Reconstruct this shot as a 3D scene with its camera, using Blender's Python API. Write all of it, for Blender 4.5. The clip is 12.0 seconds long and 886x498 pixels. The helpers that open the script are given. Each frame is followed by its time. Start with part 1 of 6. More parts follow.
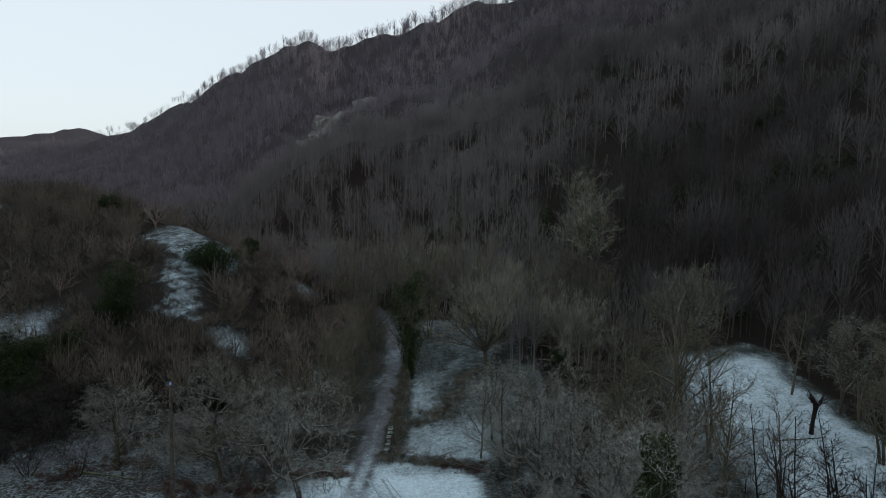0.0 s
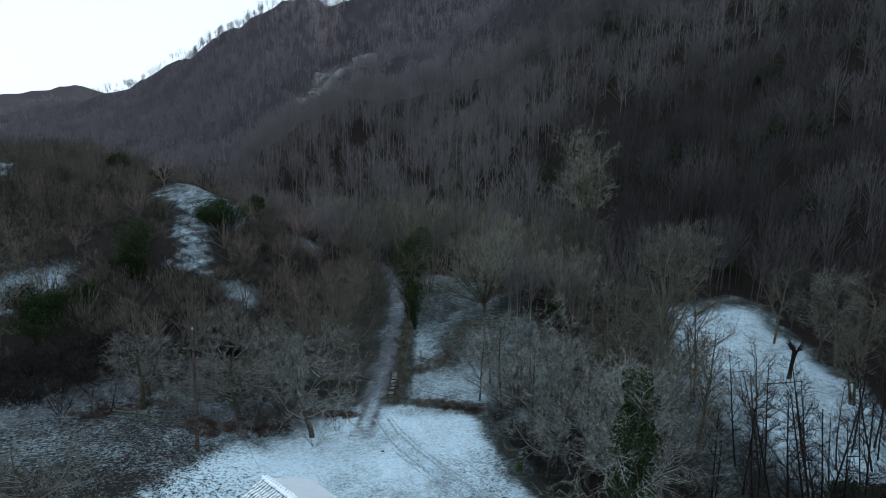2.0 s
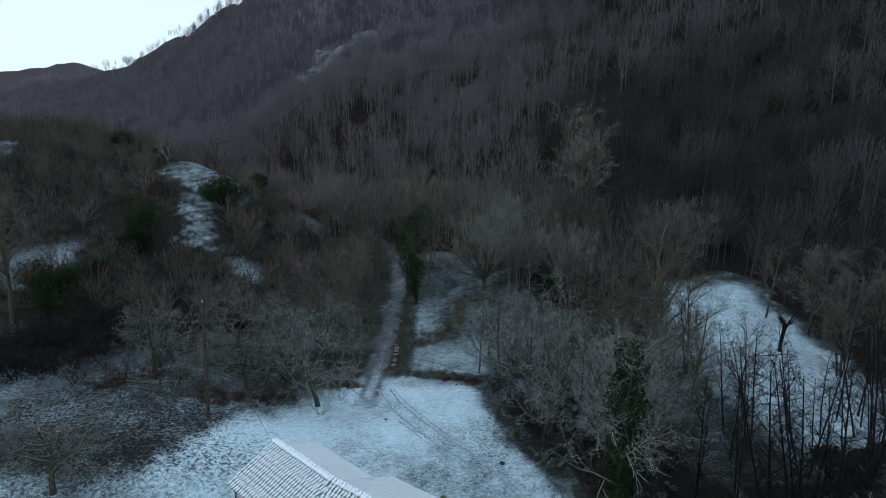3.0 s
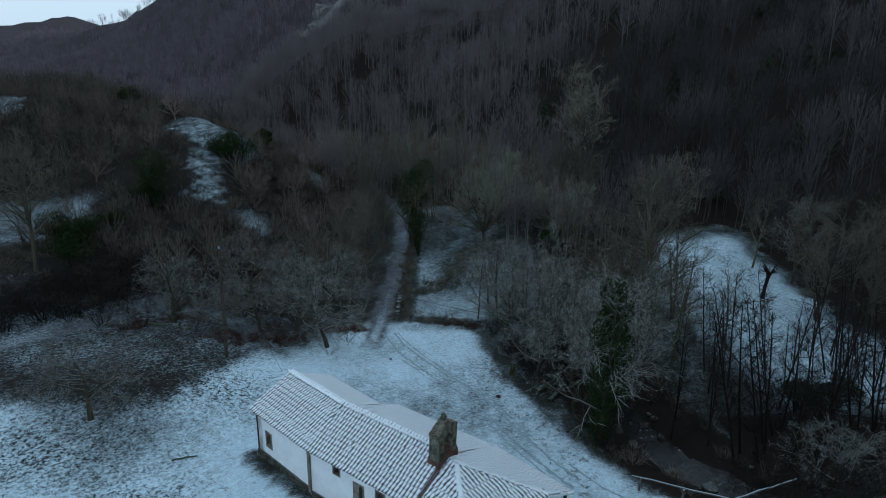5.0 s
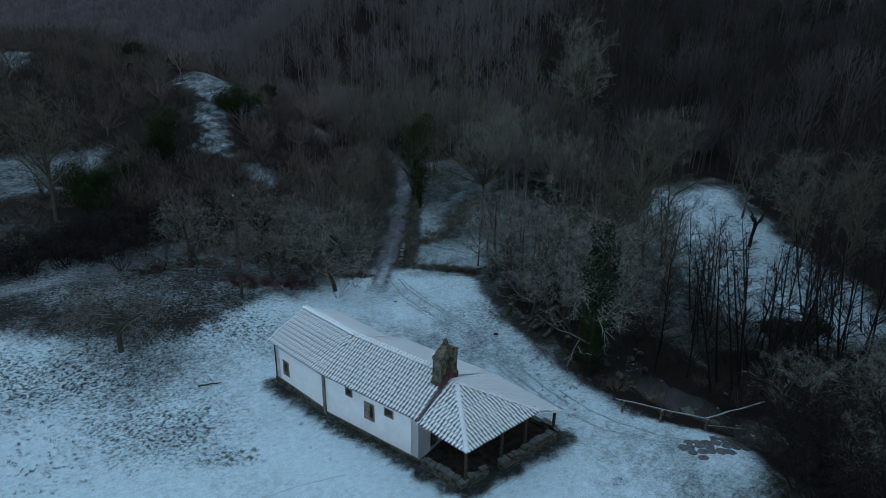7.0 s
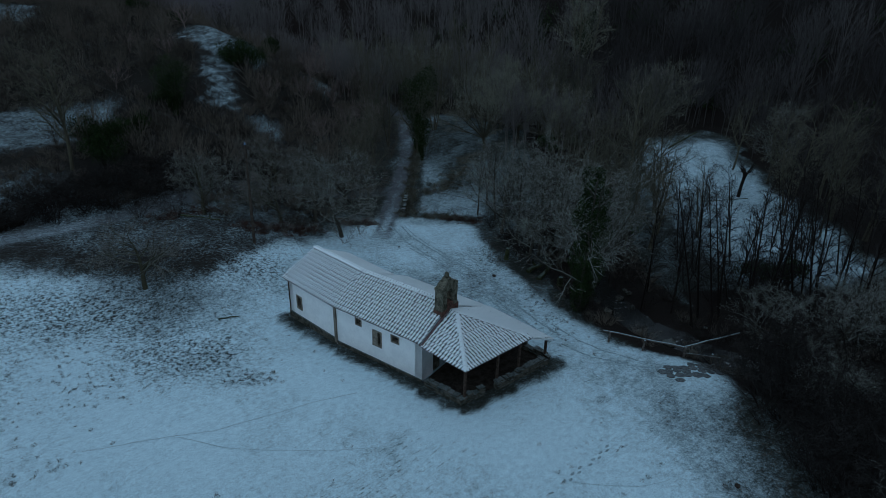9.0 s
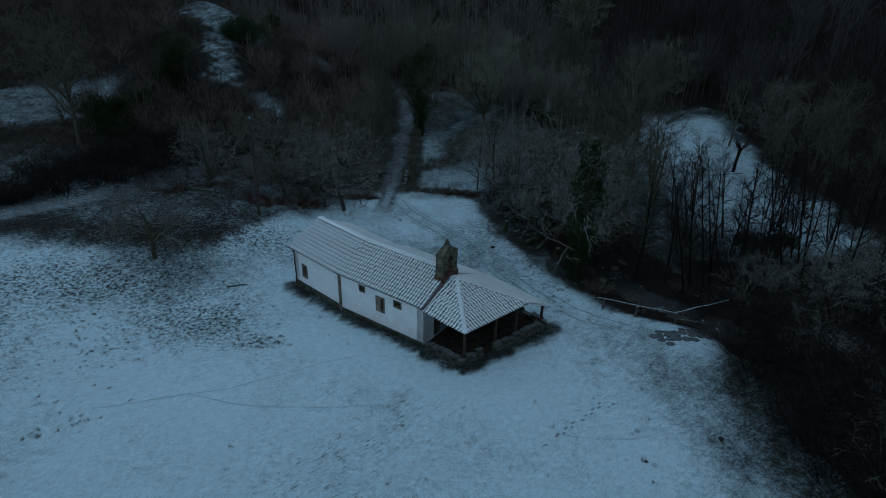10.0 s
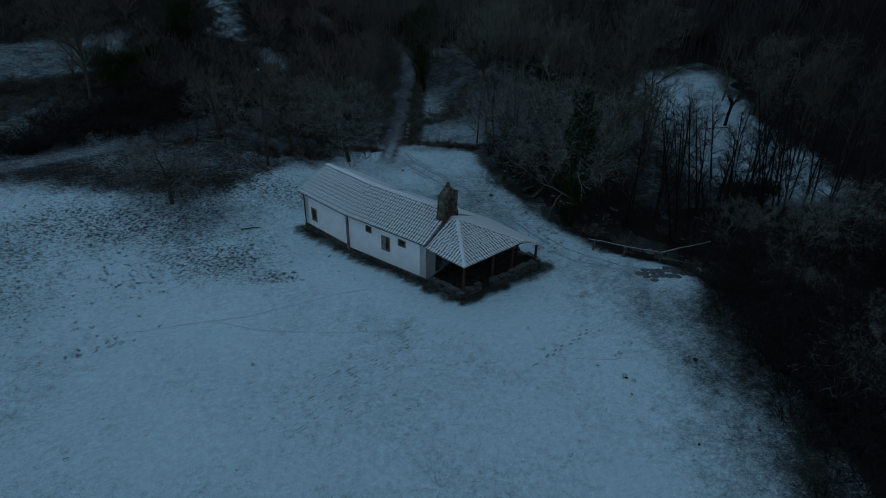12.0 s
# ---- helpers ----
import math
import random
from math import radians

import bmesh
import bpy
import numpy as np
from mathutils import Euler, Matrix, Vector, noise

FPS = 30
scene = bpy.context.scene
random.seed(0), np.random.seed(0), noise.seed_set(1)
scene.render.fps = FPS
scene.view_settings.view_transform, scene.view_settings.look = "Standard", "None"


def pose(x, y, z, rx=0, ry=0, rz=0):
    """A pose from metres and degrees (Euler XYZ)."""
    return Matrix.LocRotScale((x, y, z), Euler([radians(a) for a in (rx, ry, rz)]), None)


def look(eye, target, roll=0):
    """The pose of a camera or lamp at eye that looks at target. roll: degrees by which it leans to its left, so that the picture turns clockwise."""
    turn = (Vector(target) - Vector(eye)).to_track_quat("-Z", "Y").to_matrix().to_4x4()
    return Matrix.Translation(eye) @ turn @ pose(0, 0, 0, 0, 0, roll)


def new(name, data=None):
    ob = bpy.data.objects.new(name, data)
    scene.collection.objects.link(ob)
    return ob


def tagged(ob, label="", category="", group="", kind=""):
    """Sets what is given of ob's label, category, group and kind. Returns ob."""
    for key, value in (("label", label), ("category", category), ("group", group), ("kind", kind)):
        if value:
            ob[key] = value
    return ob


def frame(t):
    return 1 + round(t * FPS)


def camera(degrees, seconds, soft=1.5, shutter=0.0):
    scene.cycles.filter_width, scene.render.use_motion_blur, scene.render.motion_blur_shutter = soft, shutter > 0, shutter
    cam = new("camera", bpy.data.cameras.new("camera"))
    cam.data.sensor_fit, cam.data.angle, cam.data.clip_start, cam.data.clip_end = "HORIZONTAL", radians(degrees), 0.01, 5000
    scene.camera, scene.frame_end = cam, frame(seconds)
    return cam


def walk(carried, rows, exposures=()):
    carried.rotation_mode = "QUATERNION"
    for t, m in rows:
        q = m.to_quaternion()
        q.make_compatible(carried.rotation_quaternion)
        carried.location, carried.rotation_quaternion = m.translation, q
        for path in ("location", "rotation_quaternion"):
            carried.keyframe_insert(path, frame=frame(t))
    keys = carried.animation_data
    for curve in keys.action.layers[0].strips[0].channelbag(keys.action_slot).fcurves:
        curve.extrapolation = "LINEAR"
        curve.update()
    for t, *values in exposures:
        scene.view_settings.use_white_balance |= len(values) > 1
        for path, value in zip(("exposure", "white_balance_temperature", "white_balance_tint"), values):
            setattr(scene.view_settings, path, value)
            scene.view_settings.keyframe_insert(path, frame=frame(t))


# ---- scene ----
cam = camera(72.4, 12.0, soft=0.8)
METRES, EYE, TILT, LEAN, TURN = 21.0, 26.5, -7.4, -1.0, 0.0
ROWS = [
    (0.0, 0.0, 0.0, 0.0, 0.0, 0.0, -0.0),
    (0.5, -0.0004, -0.036, -0.0035, 0.02, -0.99, 0.0),
    (1.0, -0.0009, -0.0728, -0.0066, 0.04, -1.98, 0.01),
    (1.5, -0.0019, -0.1071, -0.0115, 0.04, -2.89, -0.01),
    (2.0, -0.0027, -0.1451, -0.0154, 0.06, -3.89, 0.01),
    (2.5, -0.0014, -0.1841, -0.0188, 0.11, -4.9, 0.01),
    (3.0, -0.0033, -0.2238, -0.0225, 0.11, -5.89, 0.01),
    (5.0, -0.0009, -0.3828, -0.0426, 0.25, -9.8, -0.01),
    (5.5, -0.0011, -0.4232, -0.0488, 0.29, -10.77, -0.0),
    (6.0, -0.0022, -0.4649, -0.0545, 0.29, -11.72, -0.01),
    (6.5, -0.0038, -0.5071, -0.0611, 0.3, -12.67, -0.02),
    (7.0, -0.0035, -0.5494, -0.0677, 0.34, -13.62, -0.02),
    (9.0, -0.0055, -0.7216, -0.092, 0.42, -17.4, -0.09),
    (9.5, -0.0059, -0.7658, -0.0991, 0.43, -18.33, -0.11),
    (10.0, -0.0069, -0.8107, -0.1061, 0.42, -19.26, -0.12),
    (10.5, -0.007, -0.8555, -0.1124, 0.44, -20.18, -0.14),
    (11.0, -0.0074, -0.9008, -0.1187, 0.46, -21.08, -0.16),
    (11.5, -0.0082, -0.9457, -0.1236, 0.46, -21.92, -0.17),
    (12.0, -0.0086, -0.9911, -0.1291, 0.47, -22.68, -0.18),
]
EXPOSURES = [(0.0, 1.30, 6000, 5), (1.0, 1.54, 5700, 3), (2.0, 1.74, 5430, 3), (3.0, 1.52, 5320, 2), (5.0, 1.12, 5090, 0), (7.0, 0.93, 4990, -1), (9.0, 0.43, 4860, -3), (10.5, 0.0, 4720, -5), (12.0, -0.34, 4630, -5)]
walk(cam, [(t, pose(0, 0, EYE, TILT, LEAN, TURN) @ pose(METRES * x, METRES * y, METRES * z, 90 + pitch, roll, yaw)) for t, x, y, z, yaw, pitch, roll in ROWS], EXPOSURES)

# ---- sky and sun: the valley lies in the shade of its hills, only far heights are lit ----
SUN_AZIMUTH, SUN_HEIGHT = 110.0, 12.0
world = bpy.data.worlds.new("winter_sky")
scene.world = world
world.use_nodes = True
wn = world.node_tree
sky = wn.nodes.new("ShaderNodeTexSky")
sky.sky_type, sky.sun_disc = "NISHITA", False
sky.sun_elevation, sky.sun_rotation = radians(SUN_HEIGHT), radians(SUN_AZIMUTH)
sky.dust_density, sky.air_density, sky.ozone_density = 2.0, 1.0, 1.0
haze = wn.nodes.new("ShaderNodeMix")  # a thin even layer of high cloud before the blue
haze.data_type = "RGBA"
haze.inputs[0].default_value, haze.inputs[7].default_value = 0.93, (2.18, 2.20, 2.24, 1)
wn.links.new(sky.outputs[0], haze.inputs[6])
wn.links.new(haze.outputs[2], wn.nodes["Background"].inputs[0])
wn.nodes["Background"].inputs[1].default_value = 0.15
sun = new("sun", bpy.data.lights.new("sun", "SUN"))
sun.data.energy, sun.data.angle, sun.data.color = 0.6, radians(0.5), (1.0, 0.9, 0.78)
_a, _e = radians(SUN_AZIMUTH), radians(SUN_HEIGHT)
sun.matrix_world = look((0, 0, 300), (-math.sin(_a) * math.cos(_e), -math.cos(_a) * math.cos(_e), 300 - math.sin(_e)))


# ---- materials ----
def material(name, rough=0.9, metal=0.0):
    m = bpy.data.materials.new(name)
    m.use_nodes = True
    b = m.node_tree.nodes["Principled BSDF"]
    b.inputs["Roughness"].default_value, b.inputs["Metallic"].default_value = rough, metal
    b.inputs["Specular IOR Level"].default_value = 0.06
    return m, m.node_tree, b


def node(tree, kind, **values):
    n = tree.nodes.new(kind)
    for key, value in values.items():
        if key in n.inputs:
            n.inputs[key].default_value = value
    return n


def noise_of(tree, scale, detail=4.0, rough=0.6, coords=None):
    n = node(tree, "ShaderNodeTexNoise", Scale=scale, Detail=detail, Roughness=rough)
    if coords is None:
        coords = tree.nodes.new("ShaderNodeTexCoord").outputs["Object"]
    tree.links.new(coords, n.inputs["Vector"])
    return n.outputs["Fac"]


def spread(tree, value, low, high, to_low=0.0, to_high=1.0):
    n = tree.nodes.new("ShaderNodeMapRange")
    n.interpolation_type = "SMOOTHSTEP"
    tree.links.new(value, n.inputs[0])
    for i, v in enumerate((low, high, to_low, to_high)):
        n.inputs[i + 1].default_value = v
    return n.outputs[0]


def calc(tree, op, a, b):
    n = tree.nodes.new("ShaderNodeMath")
    n.operation = op
    for i, v in enumerate((a, b)):
        if isinstance(v, (int, float)):
            n.inputs[i].default_value = v
        else:
            tree.links.new(v, n.inputs[i])
    return n.outputs[0]


def blend(tree, fac, a, b):
    n = tree.nodes.new("ShaderNodeMix")
    n.data_type = "RGBA"
    if isinstance(fac, (int, float)):
        n.inputs[0].default_value = fac
    else:
        tree.links.new(fac, n.inputs[0])
    for i, v in ((6, a), (7, b)):
        if isinstance(v, tuple):
            n.inputs[i].default_value = (*v, 1)
        else:
            tree.links.new(v, n.inputs[i])
    return n.outputs[2]


def relief(tree, bsdf, height, strength, distance):
    n = node(tree, "ShaderNodeBump", Strength=strength, Distance=distance)
    tree.links.new(height, n.inputs["Height"])
    tree.links.new(n.outputs[0], bsdf.inputs["Normal"])


def attribute(tree, name):
    n = tree.nodes.new("ShaderNodeAttribute")
    n.attribute_name = name
    return n.outputs["Fac"]


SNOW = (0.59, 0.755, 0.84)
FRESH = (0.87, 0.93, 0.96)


def ground_material():
    m, t, b = material("frosted_ground", 0.95)
    fine, mid, big = noise_of(t, 9.0, 8, 0.85), noise_of(t, 1.3, 5, 0.65), noise_of(t, 0.16, 4)
    grass = blend(t, mid, (0.018, 0.023, 0.018), (0.048, 0.050, 0.044))
    litter = blend(t, fine, (0.008, 0.0065, 0.006), (0.028, 0.021, 0.018))
    # far litter paler and purplish: distance haze put into its colour
    litter = blend(t, attribute(t, "haze_tone"), litter, blend(t, mid, (0.024, 0.021, 0.024), (0.074, 0.066, 0.072)))
    earth = blend(t, mid, (0.055, 0.058, 0.064), (0.135, 0.140, 0.150))
    base = blend(t, attribute(t, "litter"), grass, litter)
    base = blend(t, attribute(t, "road"), base, earth)
    rock = spread(t, attribute(t, "rock"), 0.35, 0.6)
    base = blend(t, rock, base, blend(t, fine, (0.08, 0.077, 0.074), (0.22, 0.212, 0.205)))
    # long mown streaks across the meadow, tufts and patches break the cover
    lie = t.nodes.new("ShaderNodeMapping")
    lie.vector_type = "TEXTURE"
    lie.inputs["Rotation"].default_value = (0, 0, radians(42))
    lie.inputs["Scale"].default_value = (1.5, 0.26, 1.0)
    t.links.new(t.nodes.new("ShaderNodeTexCoord").outputs["Object"], lie.inputs["Vector"])
    streak = noise_of(t, 1.6, 5, 0.7, lie.outputs[0])
    tuft = noise_of(t, 4.2, 6, 0.75)
    cover = attribute(t, "snow")
    for value, weight in ((fine, 1.10), (tuft, 0.55), (mid, 0.36), (streak, 0.15), (big, 0.45)):
        cover = calc(t, "ADD", cover, calc(t, "MULTIPLY", calc(t, "SUBTRACT", value, 0.5), weight))
    # heather and dead grass stand through the snow in crisp patches
    heath = calc(t, "MULTIPLY", attribute(t, "heath"), spread(t, noise_of(t, 3.8, 8, 0.8), 0.46, 0.60))
    hatch = calc(t, "MULTIPLY", attribute(t, "mown"), spread(t, streak, 0.50, 0.68))
    cover = calc(t, "SUBTRACT", cover, calc(t, "ADD", calc(t, "MULTIPLY", heath, 0.56), calc(t, "MULTIPLY", hatch, 0.34)))
    cover = spread(t, cover, 0.14, 0.82, 0.0, 0.98)
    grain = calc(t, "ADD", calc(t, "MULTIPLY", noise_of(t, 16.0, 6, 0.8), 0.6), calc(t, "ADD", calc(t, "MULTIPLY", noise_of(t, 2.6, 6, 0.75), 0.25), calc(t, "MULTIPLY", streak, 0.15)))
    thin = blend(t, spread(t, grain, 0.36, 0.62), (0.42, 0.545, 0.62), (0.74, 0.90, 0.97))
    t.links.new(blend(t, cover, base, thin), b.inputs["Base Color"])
    relief(t, b, calc(t, "ADD", calc(t, "ADD", fine, mid), calc(t, "ADD", tuft, tuft)), 0.6, 0.08)
    return m


def plain_material(name, low, high, scale=3.0, rough=0.9, bump=0.3, frost=0.0, frost_low=0.55, frost_high=0.75, metal=0.0, snow=None):
    """Two colours mixed by noise at two scales; frost lies on what faces up."""
    m, t, b = material(name, rough, metal)
    n1, n2 = noise_of(t, scale, 5), noise_of(t, scale * 6, 4)
    mixed = spread(t, calc(t, "ADD", calc(t, "MULTIPLY", n1, 0.65), calc(t, "MULTIPLY", n2, 0.35)), 0.36, 0.64)
    col = blend(t, mixed, low, high)
    if frost:
        up = t.nodes.new("ShaderNodeSeparateXYZ")
        t.links.new(t.nodes.new("ShaderNodeNewGeometry").outputs["Normal"], up.inputs[0])
        fac = calc(t, "ADD", up.outputs[2], calc(t, "MULTIPLY", calc(t, "SUBTRACT", n2, 0.5), 0.8))
        col = blend(t, spread(t, fac, frost_low, frost_high, 0.0, frost), col, snow or SNOW)
    t.links.new(col, b.inputs["Base Color"])
    relief(t, b, n2, bump, 0.03)
    return m


def wood_material(name, low, high, frosted, on_top=0.0):
    """Bark and twigs; each tree's tint comes from its mesh or its object. Rime lies in patches and on upper sides."""
    m, t, b = material(name, 0.95)
    n1 = noise_of(t, 1.7, 3)
    info = t.nodes.new("ShaderNodeObjectInfo").outputs["Random"]
    f = calc(t, "ADD", calc(t, "MULTIPLY", attribute(t, "tint"), 0.7), calc(t, "MULTIPLY", calc(t, "ADD", n1, info), 0.25))
    col = blend(t, spread(t, f, 0.1, 0.9), low, high)
    if frosted:
        col = blend(t, spread(t, noise_of(t, 0.9, 4), 0.45, 0.7, 0.0, frosted), col, (0.42, 0.43, 0.39))
    if on_top:
        up = t.nodes.new("ShaderNodeSeparateXYZ")
        t.links.new(t.nodes.new("ShaderNodeNewGeometry").outputs["Normal"], up.inputs[0])
        fac = calc(t, "ADD", up.outputs[2], calc(t, "MULTIPLY", calc(t, "SUBTRACT", noise_of(t, 2.5, 4), 0.5), 1.2))
        col = blend(t, spread(t, fac, 0.15, 0.75, 0.0, on_top), col, (0.49, 0.52, 0.50))
    t.links.new(col, b.inputs["Base Color"])
    return m


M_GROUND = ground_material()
M_WALL = plain_material("whitewash", (0.78, 0.78, 0.78), (0.88, 0.88, 0.87), 0.8, 0.9, 0.15)
M_STONE = plain_material("lichen_stone", (0.030, 0.031, 0.020), (0.19, 0.18, 0.14), 2.5, 0.9, 0.6)
M_LOWWALL = plain_material("mossy_rubble", (0.022, 0.024, 0.016), (0.13, 0.12, 0.10), 3.0, 0.95, 0.8, 0.22, 0.8, 1.2)
# earth floor with the porch's shade put into its colour
M_SHADED_FLOOR = plain_material("shaded_earth_floor", (0.018, 0.015, 0.012), (0.05, 0.042, 0.035), 2.0, 0.95, 0.5)
M_SURROUND = plain_material("sandstone", (0.11, 0.095, 0.075), (0.27, 0.235, 0.19), 3.0, 0.9, 0.4)
M_TILE = plain_material("frosted_tile", (0.030, 0.025, 0.025), (0.095, 0.075, 0.070), 2.6, 0.85, 0.4, 0.98, 0.16, 0.62, snow=FRESH)
M_SNOWTILE = plain_material("snowed_tile", (0.10, 0.07, 0.06), (0.22, 0.15, 0.12), 2.0, 0.85, 0.4, 0.98, -0.3, 0.1, snow=FRESH)
M_FLASH = plain_material("reddish_flashing", (0.085, 0.060, 0.060), (0.17, 0.125, 0.125), 4.0, 0.7, 0.2)
M_BRICK = plain_material("old_brick", (0.05, 0.032, 0.026), (0.15, 0.085, 0.065), 5.0, 0.9, 0.5)
M_BEAM = plain_material("dark_timber", (0.03, 0.022, 0.017), (0.09, 0.065, 0.05), 6.0, 0.85, 0.4)
M_DARK = plain_material("dark_interior", (0.02, 0.018, 0.016), (0.05, 0.045, 0.04), 3.0)
M_BARK = wood_material("bark", (0.016, 0.014, 0.012), (0.080, 0.072, 0.058), 0.0, 0.34)
M_TWIG = wood_material("twigs", (0.020, 0.0195, 0.015), (0.086, 0.084, 0.060), 0.34, 0.46)
M_BROWN_TWIG = wood_material("brown_twigs", (0.022, 0.021, 0.013), (0.120, 0.110, 0.078), 0.0, 0.10)
M_HEDGE = wood_material("hedge_twigs", (0.030, 0.030, 0.018), (0.130, 0.118, 0.085), 0.30, 0.15)
M_OLD_BARK = wood_material("mossy_bark", (0.014, 0.014, 0.008), (0.066, 0.062, 0.040), 0.0, 0.16)
M_OLD_TWIG = wood_material("old_twigs", (0.022, 0.018, 0.014), (0.098, 0.084, 0.068), 0.28, 0.26)
M_FAR_BARK = wood_material("far_bark", (0.020, 0.018, 0.017), (0.165, 0.148, 0.138), 0.0)
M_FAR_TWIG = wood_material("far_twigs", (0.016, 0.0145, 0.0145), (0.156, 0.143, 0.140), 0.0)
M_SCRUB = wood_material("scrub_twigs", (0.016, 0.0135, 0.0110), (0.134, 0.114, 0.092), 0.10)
# twigs of the far slopes, lightened and purpled for the haze before them
M_HAZED_TWIG = wood_material("hazed_twigs", (0.060, 0.053, 0.063), (0.172, 0.154, 0.172), 0.0)
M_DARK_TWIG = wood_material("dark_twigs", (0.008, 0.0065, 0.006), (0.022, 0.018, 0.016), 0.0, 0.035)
M_PALE_TWIG = wood_material("pale_twigs", (0.085, 0.082, 0.060), (0.235, 0.222, 0.170), 0.0, 0.25)
M_RUST_TWIG = wood_material("rusty_twigs", (0.100, 0.075, 0.068), (0.255, 0.195, 0.178), 0.0, 0.10)
M_BRACKEN = wood_material("dead_bracken", (0.028, 0.017, 0.014), (0.085, 0.050, 0.040), 0.30)
M_IVY = plain_material("ivy_leaves", (0.008, 0.014, 0.005), (0.035, 0.055, 0.016), 1.2, 0.6, 0.1)
M_POLE = plain_material("weathered_pole", (0.035, 0.028, 0.022), (0.10, 0.082, 0.068), 4.0, 0.9, 0.4)
M_CABLE = plain_material("cable_sheath", (0.07, 0.07, 0.075), (0.15, 0.15, 0.155), 4.0, 0.6, 0.1)
M_TRACK = plain_material("bare_rut", (0.034, 0.036, 0.036), (0.085, 0.088, 0.088), 2.0, 0.95, 0.6, 0.72, 0.72, 1.22)
M_FAINT = plain_material("faint_line", (0.08, 0.08, 0.075), (0.16, 0.155, 0.145), 3.0, 0.95, 0.5, 0.90, 0.66, 1.18)
M_RAIL = plain_material("frosted_rail", (0.05, 0.043, 0.036), (0.15, 0.13, 0.115), 5.0, 0.9, 0.4, 0.6, 0.6, 1.1)
M_WATER, _t, _b = material("stream_water", 0.08)
_f = spread(_t, noise_of(_t, 1.1, 6, 0.7), 0.60, 0.72)
_t.links.new(blend(_t, _f, (0.02, 0.022, 0.022), (0.55, 0.58, 0.6)), _b.inputs["Base Color"])
_t.links.new(spread(_t, _f, 0, 1, 0.06, 0.8), _b.inputs["Roughness"])
_b.inputs["Specular IOR Level"].default_value = 0.5
relief(_t, _b, noise_of(_t, 3.0, 4), 0.5, 0.1)


# ---- mesh helpers ----
def mesh_of(name, verts, faces, mats, slots=None, smooth=False, tint=None):
    me = bpy.data.meshes.new(name)
    me.from_pydata([tuple(v) for v in verts], [], [tuple(f) for f in faces])
    for m in mats if isinstance(mats, (list, tuple)) else [mats]:
        me.materials.append(m)
    if slots is not None:
        me.polygons.foreach_set("material_index", np.asarray(slots, dtype=np.int32))
    if smooth:
        me.polygons.foreach_set("use_smooth", np.ones(len(faces), dtype=bool))
    if tint is not None:
        me.attributes.new("tint", "FLOAT", "POINT").data.foreach_set("value", np.asarray(tint, dtype=np.float32))
    me.update()
    return me


def tri_mesh(name, verts, tris, mats, slots=None, tint=None):
    """A mesh straight from arrays of vertices and triangles."""
    me = bpy.data.meshes.new(name)
    v, f = np.asarray(verts, dtype=np.float32), np.asarray(tris, dtype=np.int32)
    me.vertices.add(len(v))
    me.vertices.foreach_set("co", v.ravel())
    me.loops.add(f.size)
    me.loops.foreach_set("vertex_index", f.ravel())
    me.polygons.add(len(f))
    me.polygons.foreach_set("loop_start", np.arange(0, f.size, 3, dtype=np.int32))
    for m in mats:
        me.materials.append(m)
    if slots is not None:
        me.polygons.foreach_set("material_index", np.asarray(slots, dtype=np.int32))
    if tint is not None:
        me.attributes.new("tint", "FLOAT", "POINT").data.foreach_set("value", np.asarray(tint, dtype=np.float32))
    me.update(calc_edges=True)
    return me


def child(name, me, parent, label="", kind=""):
    ob = new(name, me)
    ob.parent = parent
    return tagged(ob, label, kind=kind)


def part(name, bm, mat, parent, label=""):
    """Links a bmesh as one mesh object under a thing or a part."""
    me = bpy.data.meshes.new(name)
    bmesh.ops.recalc_face_normals(bm, faces=bm.faces)
    bm.to_mesh(me)
    bm.free()
    me.materials.append(mat)
    return child(name, me, parent, label)


def thing(name, place, label, category, group=""):
    ob = new(name)
    ob.matrix_world = place if isinstance(place, Matrix) else Matrix.Translation(place)
    return tagged(ob, label, category, group)


def prism(points, z0, z1, bm=None):
    """A straight-sided block over a plan; z0 and z1 may be lists."""
    bm = bm or bmesh.new()
    n = len(points)
    lo = z0 if isinstance(z0, (list, tuple)) else [z0] * n
    hi = z1 if isinstance(z1, (list, tuple)) else [z1] * n
    a = [bm.verts.new((p[0], p[1], z)) for p, z in zip(points, lo)]
    b = [bm.verts.new((p[0], p[1], z)) for p, z in zip(points, hi)]
    bm.faces.new(a[::-1]), bm.faces.new(b)
    for i in range(n):
        bm.faces.new((a[i], a[(i + 1) % n], b[(i + 1) % n], b[i]))
    return bm


def rod(a, b, r0, r1, sides=7, bm=None, wobble=0.0, steps=1):
    """A round bar from a to b, tapered, with closed ends."""
    bm = bm or bmesh.new()
    a, b = Vector(a), Vector(b)
    q = (b - a).to_track_quat("Z", "Y")
    rings = []
    for k in range(steps + 1):
        f = k / steps
        c = a.lerp(b, f) + Vector((random.uniform(-1, 1), random.uniform(-1, 1), random.uniform(-1, 1))) * (wobble if 0 < k < steps else 0)
        r = r0 + (r1 - r0) * f
        rings.append([bm.verts.new(c + q @ Vector((r * math.cos(i * math.tau / sides), r * math.sin(i * math.tau / sides), 0))) for i in range(sides)])
    for u, w in zip(rings, rings[1:]):
        for i in range(sides):
            bm.faces.new((u[i], u[(i + 1) % sides], w[(i + 1) % sides], w[i]))
    bm.faces.new(rings[0][::-1]), bm.faces.new(rings[-1])
    return bm


def step(a, b, x):
    f = np.clip((x - a) / (b - a), 0.0, 1.0)
    return f * f * (3 - 2 * f)


